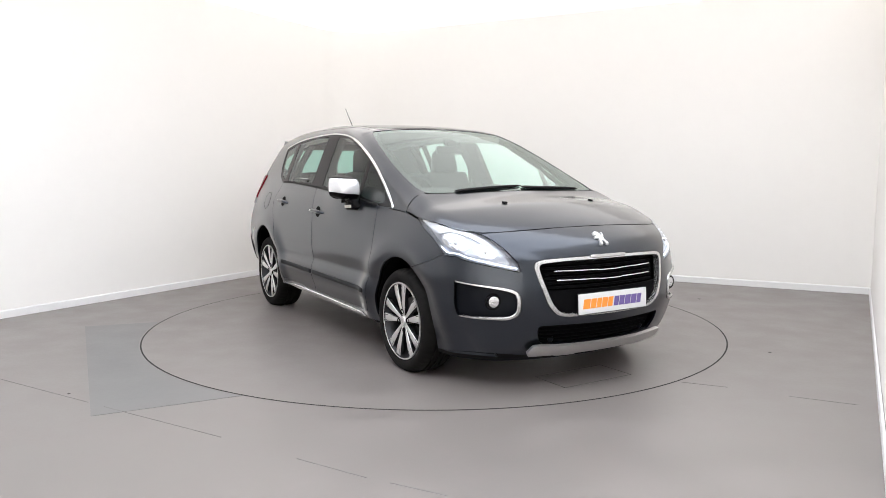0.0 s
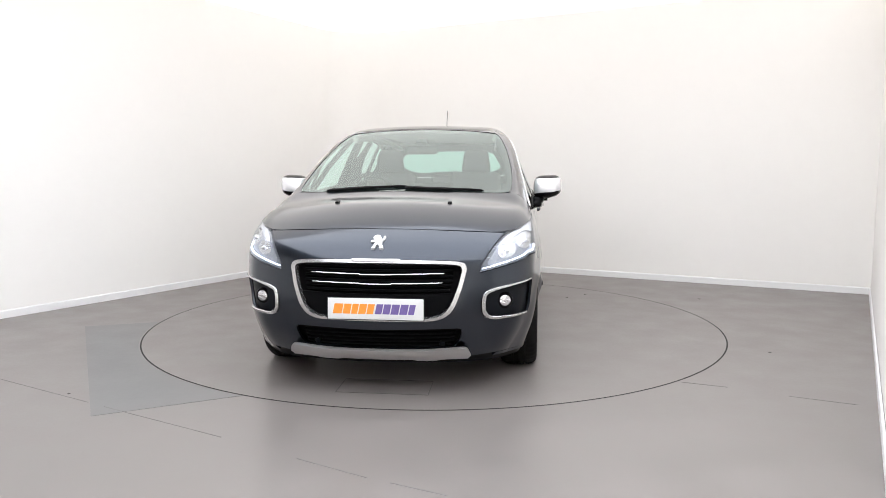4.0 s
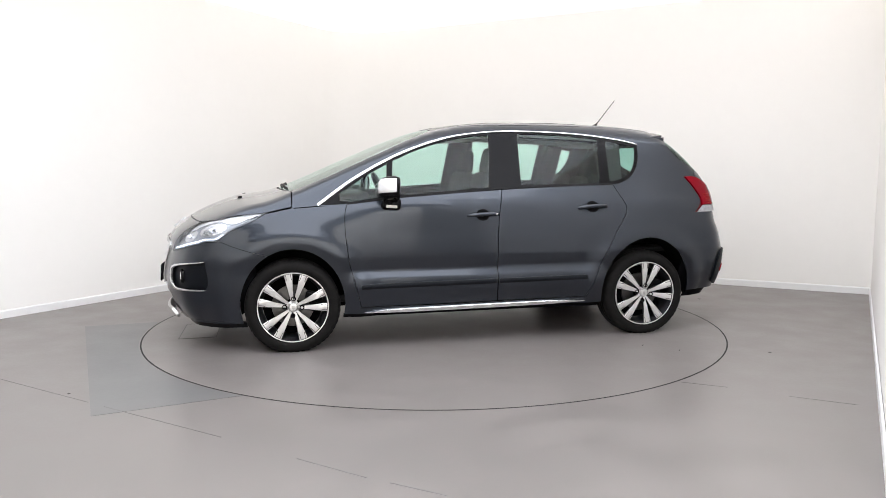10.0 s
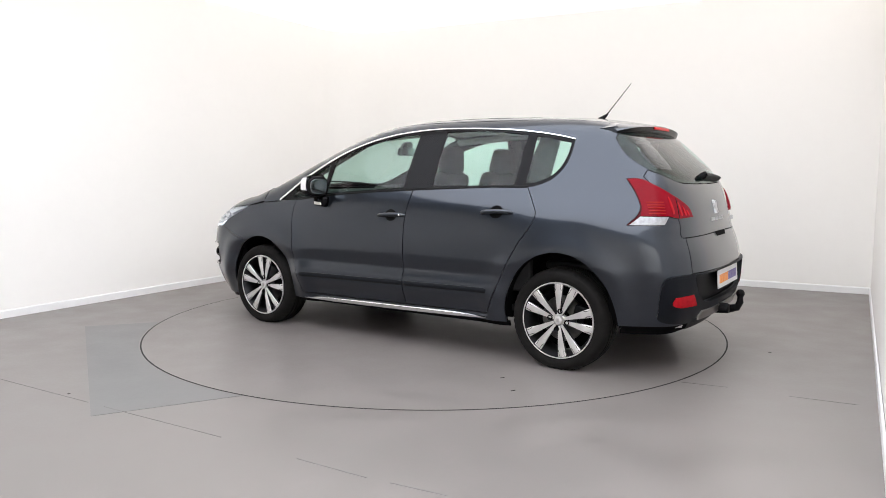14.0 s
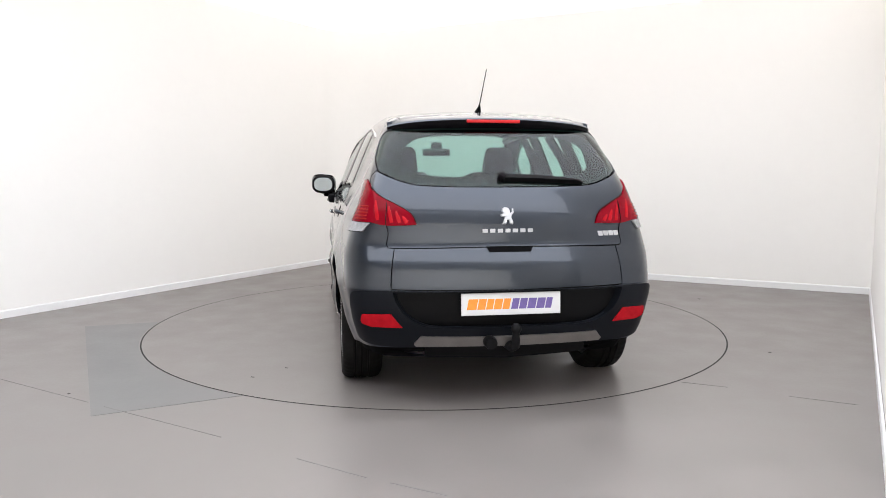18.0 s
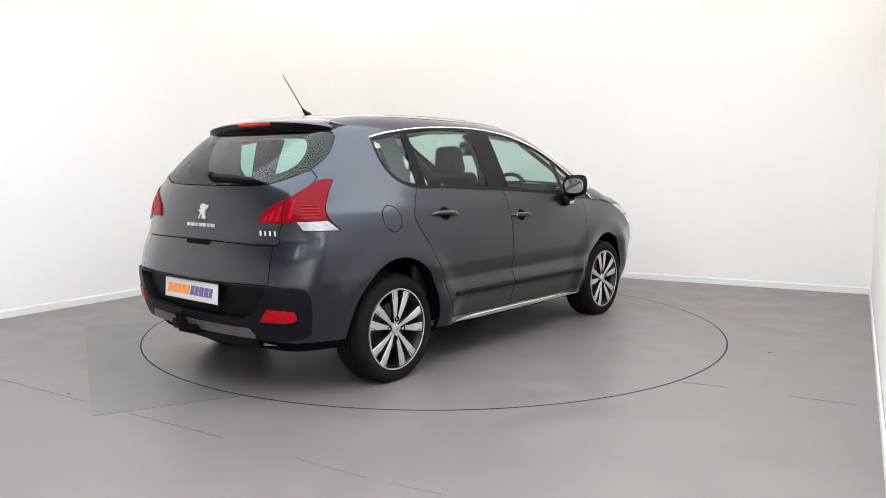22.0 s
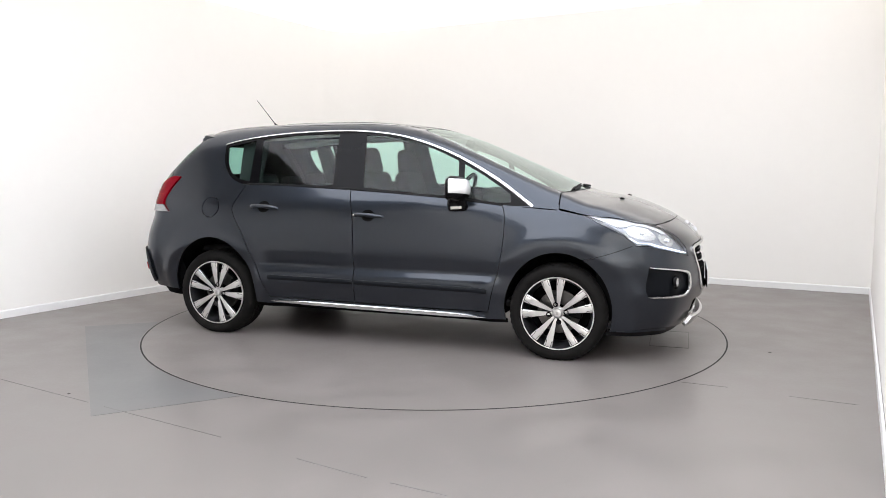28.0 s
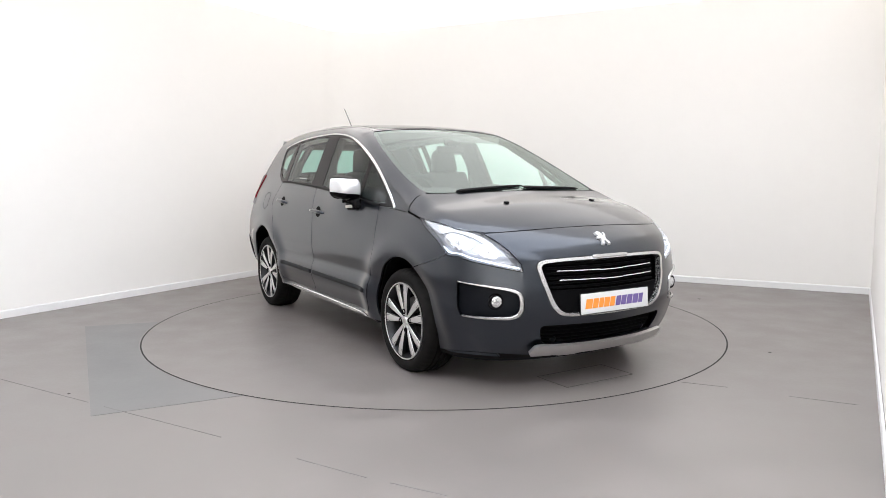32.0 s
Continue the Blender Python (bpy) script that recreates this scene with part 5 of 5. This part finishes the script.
# aerial
fin = sweep([(-1.215, 0, 1.588), (-1.235, 0, 1.602), (-1.262, 0, 1.622), (-1.272, 0, 1.634)], [0.022, 0.017, 0.009, 0.005], 12)
aer = part("aerial", fin, BLACK, CAR, "black roof aerial")
part("aerial_rod", sweep([(-1.268, 0, 1.630), (-1.430, -0.008, 1.828)], [0.0034, 0.0024], 8), BLACK, aer)
# tow bar
tow = part("tow_bar", sweep([(-1.98, 0, 0.33), (-2.12, 0, 0.335), (-2.185, 0, 0.355), (-2.20, 0, 0.39), (-2.20, 0, 0.42)], [0.03, 0.028, 0.024, 0.022, 0.018], 14), BLACK, CAR, "black tow bar with covered ball")
part("tow_ball", lathe([(0.0, 0.028), (0.016, 0.024), (0.026, 0.008), (0.027, -0.006), (0.018, -0.022), (0.018, -0.04)], 20), BLACK, tow, m=pose(-2.20, 0, 0.446) @ pose(0, 0, 0, 90, 0, 0))
part("tow_socket", lathe([(0.0, 0.03), (0.030, 0.028), (0.034, 0.01), (0.034, -0.03), (0.0, -0.032)], 20), BLACK, tow, "black trailer socket", m=pose(-2.13, 0.115, 0.362, 0, 0, 90))

# ---- cabin ----
CLOTH = material("dark_seat_cloth", (0.013, 0.013, 0.014), 0.9, spec=0.2, mottle=(0.08, 0.1))
TRIM = material("dark_cabin_plastic", (0.015, 0.015, 0.016), 0.6, spec=0.2, mottle=(0.15, 0.06))
LINER = material("pale_headlining", (0.42, 0.41, 0.39), 0.9, mottle=(0.2, 0.03))


def cushion(size, at, turn, taper=None, bevel=0.05):
    return block(size, bevel, at, turn, 5, None, taper)


for y in (0.37, -0.37):
    seat = part("front_seat", cushion((0.52, 0.52, 0.20), (0.16, y, 0.56), (0, -6, 0)), CLOTH, CAR, "dark cloth front seat")
    part("seat_back", cushion((0.16, 0.50, 0.66), (-0.12, y, 0.90), (0, -14, 0), (0.8, 0.82), 0.06), CLOTH, seat)
    part("head_rest", cushion((0.11, 0.25, 0.20), (-0.215, y, 1.310), (0, -8, 0), (0.8, 0.80), 0.052), CLOTH, seat)
    for dy in (-0.06, 0.06):
        part("rest_post", sweep([(-0.195, y + dy, 1.16), (-0.212, y + dy, 1.26)], 0.006, 8), STEEL, seat)
bench = part("rear_bench", cushion((0.50, 1.30, 0.18), (-0.72, 0, 0.60), (0, -6, 0)), CLOTH, CAR, "dark cloth rear bench")
part("bench_back", cushion((0.16, 1.30, 0.52), (-1.02, 0, 0.86), (0, -18, 0), (0.8, 0.96), 0.05), CLOTH, bench)
for y in (0.40, -0.40, 0.0):
    part("rear_head_rest", cushion((0.09, 0.26, 0.10 if y else 0.08), (-1.115, y, 1.155 if y else 1.145), (0, -12, 0), (0.85, 0.9), 0.035), CLOTH, bench)
dash = bmesh.new()
block((0.50, 1.38, 0.20), 0.07, (0.98, 0, 0.965), (0, 7, 0), 5, dash)
block((0.26, 0.44, 0.09), 0.04, (0.84, -0.37, 1.065), (0, 4, 0), 4, dash)
block((0.30, 0.34, 0.50), 0.06, (0.74, 0.02, 0.75), (0, -20, 0), 4, dash)
block((0.80, 0.24, 0.24), 0.05, (0.20, 0, 0.55), (0, -4, 0), 4, dash)
part("dashboard", dash, TRIM, CAR, "dark grey dashboard and console")
part("dash_top", block((0.30, 1.34, 0.02), 0.008, (1.16, 0, 1.035), (0, 6, 0)), TRIM, CAR)
ring_pts = [(0.0, 0.178 * math.sin(a), 0.178 * math.cos(a)) for a in np.linspace(0, 2 * math.pi, 33)]
wheel_m = pose(0.52, -0.37, 1.045, 0, 26, 0)
sw = part("steering_wheel", sweep(ring_pts, 0.016, 10), TRIM, CAR, "black steering wheel", m=wheel_m)
part("steering_hub", block((0.05, 0.15, 0.12), 0.025, (0.02, 0, -0.01)), TRIM, sw)
for a in (90, -90, 180):
    part("steering_spoke", block((0.018, 0.05, 0.16), 0.008, (0.008, 0, 0.09)), TRIM, sw, m=pose(0, 0, 0, a, 0, 0))
rm = part("interior_mirror", block((0.03, 0.235, 0.062), 0.014, (0.475, 0.005, 1.388), (0, -6, 0)), GLOSS, CAR, "black interior mirror")
part("mirror_mount", block((0.07, 0.09, 0.05), 0.02, (0.475, 0.005, 1.440), (0, 24, 0)), GLOSS, rm)
part("mirror_face", block((0.004, 0.225, 0.05), 0.0015, (0.458, 0.005, 1.387), (0, -6, 0)), MIRROR_GLASS, rm)
panel("headlining", "top", both_sides(open_line([(0.20, 0), (0.20, 0.46), (-0.3, 0.54), (-1.2, 0.50), (-1.48, 0.42), (-1.50, 0)], {1}, 0.03), 1), LINER, CAR, "pale grey headlining", grow=-0.035, rim=0, grid=0.06)
part("parcel_shelf", block((0.62, 1.22, 0.03), 0.012, (-1.48, 0, 1.060), (0, -2, 0)), TRIM, CAR, "dark parcel shelf")
part("boot_floor", block((0.7, 1.2, 0.05), 0.02, (-1.45, 0, 0.62)), TRIM, CAR)
part("cabin_floor", block((2.1, 1.5, 0.05), 0.02, (0.1, 0, 0.34)), TRIM, CAR)
for s in (1, -1):
    for x0, x1, z1 in ((-0.16, 0.92, 1.045), (-1.08, -0.19, 1.095)):
        part("door_card", block((x1 - x0, 0.05, 0.62), 0.02, ((x0 + x1) / 2, s * 0.755, z1 - 0.33), (0, 0, 0)), TRIM, CAR, "dark door lining")
    # pillars inside
    for line in ([(-0.21, 0.735, 1.08), (-0.235, 0.655, 1.30), (-0.26, 0.55, 1.48)], [(-1.02, 0.70, 1.10), (-1.03, 0.615, 1.30), (-1.05, 0.51, 1.45)], [(-1.36, 0.65, 1.10), (-1.40, 0.565, 1.28), (-1.45, 0.47, 1.44)]):
        part("pillar_trim", sweep([(x, s * y, z) for x, y, z in line], [0.045, 0.042, 0.04], 8, 0.6), TRIM, CAR)
    pillar = loop([(-1.02, 1.10), (-1.16, 1.12), (-1.19, 1.45), (-1.05, 1.47)], step=0.02)
    panel("rear_pillar_trim", "left" if s == 1 else "right", pillar, TRIM, CAR, "dark rear pillar lining", grow=-0.055, rim=0.01, grid=0.04)
    part("front_pillar_trim", sweep([(1.10, s * 0.70, 1.05), (0.72, s * 0.655, 1.265), (0.34, s * 0.575, 1.470)], 0.018, 8), TRIM, CAR)
    part("roof_side_trim", sweep([(0.32, s * 0.555, 1.475), (-0.3, s * 0.555, 1.515), (-1.0, s * 0.52, 1.49), (-1.45, s * 0.48, 1.45)], 0.026, 8), LINER, CAR)
    part("belt_strap", sweep([(-0.225, s * 0.635, 1.30), (-0.20, s * 0.64, 1.05), (-0.17, s * 0.65, 0.75)], 0.012, 6, 0.4), CLOTH, CAR)


# ---- floor marks ----
def floor_sheet(name, pts, mat, label, category, z=0.003):
    bm = bmesh.new()
    a = [bm.verts.new((x, y, z)) for x, y in pts]
    b = [bm.verts.new((x, y, 0.0)) for x, y in pts]
    bm.faces.new(a)
    for i in range(len(a)):
        bm.faces.new((a[i], a[(i + 1) % len(a)], b[(i + 1) % len(b)], b[i]))
    return tagged(part(name, bm, mat, None, "", False), label, category, kind="structure")


def arc_edge(a0, a1, n=30, r=TABLE_R + 0.012):
    return [(r * math.cos(radians(a0 + (a1 - a0) * k / n)), r * math.sin(radians(a0 + (a1 - a0) * k / n))) for k in range(n + 1)]


# a thin tinted sheet for a discoloured area, cut off by the turntable's edge
floor_sheet("floor_patch", [(-2.788, -0.175), (-1.746, -2.32), (-1.064, -1.985)] + arc_edge(241.8, 180.2), PATCH, "bluish grey flat patch on the floor beside the turntable", "floor patch", 0.0012)
LINE = material("floor_joint", (0.148, 0.141, 0.138), 0.6, mottle=(0.05, 0.2))
SCUFF = material("pale_scuff", (0.166, 0.159, 0.156), 0.5, mottle=(0.05, 0.2))
SPOT = material("dark_spot", (0.05, 0.045, 0.04), 0.8, mottle=(0.02, 0.2))


def floor_line(a, b, wide, mat, label, z=0.0014):
    a, b = Vector((*a, 0)), Vector((*b, 0))
    o = Vector((-(b - a).y, (b - a).x, 0)).normalized() * wide / 2
    n = 8
    up, dn = [], []
    for k in range(n + 1):
        p = a + (b - a) * k / n
        f = (0.5 + 0.5 * random.random())
        up.append((p + o * f).to_2d()), dn.append((p - o * f).to_2d())
    return floor_sheet("floor_joint", up + dn[::-1], mat, label, "floor joint", z)


floor_line((-3.0, -1.40), (-1.867, -2.093), 0.005, LINE, "fine dark joint line in the painted floor")
floor_line((-1.746, -2.17), (-1.0, -2.62), 0.004, LINE, "fine dark joint line in the painted floor")
floor_line((1.444, -1.753), (1.68, -1.86), 0.004, LINE, "fine dark joint line in the painted floor")
floor_line((1.95, -2.03), (2.248, -2.185), 0.006, LINE, "fine dark joint line in the painted floor")
floor_line((-0.599, -2.878), (-0.28, -3.08), 0.006, SCUFF, "faint pale scuff on the painted floor")
floor_line((-0.18, -3.13), (0.043, -3.248), 0.006, SCUFF, "faint pale scuff on the painted floor")
for x, y, r in ((-2.044, -1.941, 0.008), (2.286, -1.065, 0.010), (2.55, 1.02, 0.012)):
    floor_sheet("floor_spot", [(x + r * math.cos(a) * (1 + 0.3 * math.sin(3 * a)), y + r * math.sin(a)) for a in np.linspace(0, 2 * math.pi, 12, endpoint=False)], SPOT, "small dark spot on the floor", "spot", 0.0014)


# marks on the turntable, in the car's own bearings
def deck_mark(name, pts, mat, label="", z=0.0024):
    bm = bmesh.new()
    a = [bm.verts.new((x + OFF_X, y + OFF_Y, z)) for x, y in pts]
    b = [bm.verts.new((x + OFF_X, y + OFF_Y, 0.0002)) for x, y in pts]
    bm.faces.new(a)
    for i in range(len(a)):
        bm.faces.new((a[i], a[(i + 1) % len(a)], b[(i + 1) % len(b)], b[i]))
    return part(name, bm, mat, TABLE, label, False)


def bar_pts(a, b, wide):
    a, b = Vector(a), Vector(b)
    o = Vector((-(b - a).y, (b - a).x)).normalized() * wide / 2
    return [a + o, b + o, b - o, a - o]


for a, b in (((1.865, -0.255), (1.865, 0.27)), ((1.865, 0.27), (2.13, 0.275)), ((1.865, -0.255), (2.13, -0.25)), ((2.13, -0.25), (2.13, 0.275))):
    deck_mark("hatch_joint", bar_pts(a, b, 0.004), LINE, "dark joint of a small deck hatch")
deck_mark("hatch_cover", [(1.87, -0.25), (2.125, -0.246), (2.125, 0.27), (1.87, 0.265)], DISC, "grey hatch cover flush in the deck", 0.0013)
deck_mark("scuff", bar_pts((-1.125, 1.19), (-1.108, 1.208), 0.005), SPOT)
deck_mark("scuff", bar_pts((-1.30, 1.38), (-1.285, 1.40), 0.006), SPOT)



def motions():
    """The table turns once with the car on it, starting and stopping slowly."""
    turn = [(0, -59.22), (0.5, -60.30), (1, -63.07), (1.5, -67.32), (2, -73.42), (2.5, -79.27), (3, -85.40), (3.5, -91.33), (5.5, -115.27),
            (6, -121.32), (7, -132.97), (8, -144.51), (9, -156.23), (10, -168.02), (11, -179.56), (12, -191.41), (13, -203.19), (13.5, -208.85),
            (15.5, -231.61), (16, -237.63), (17, -249.56), (18, -261.58), (19, -273.64), (20, -285.65), (21, -297.56), (22, -309.41), (23, -321.15),
            (24, -332.89), (25, -344.57), (26, -356.10), (26.5, -361.77), (28.5, -384.78), (29, -390.69), (30, -402.40), (30.5, -408.18), (31, -413.40),
            (31.5, -416.68), (32, -418.80)]
    walk(TABLE, [(t, pose(0, 0, 0, 0, 0, a)) for t, a in turn])
    rows = []
    for t, a in turn:
        c, s = math.cos(radians(a)), math.sin(radians(a))
        rows.append((t, pose(c * OFF_X - s * OFF_Y, s * OFF_X + c * OFF_Y, 0.0, 0, 0, a)))
    walk(CAR, rows)


motions()
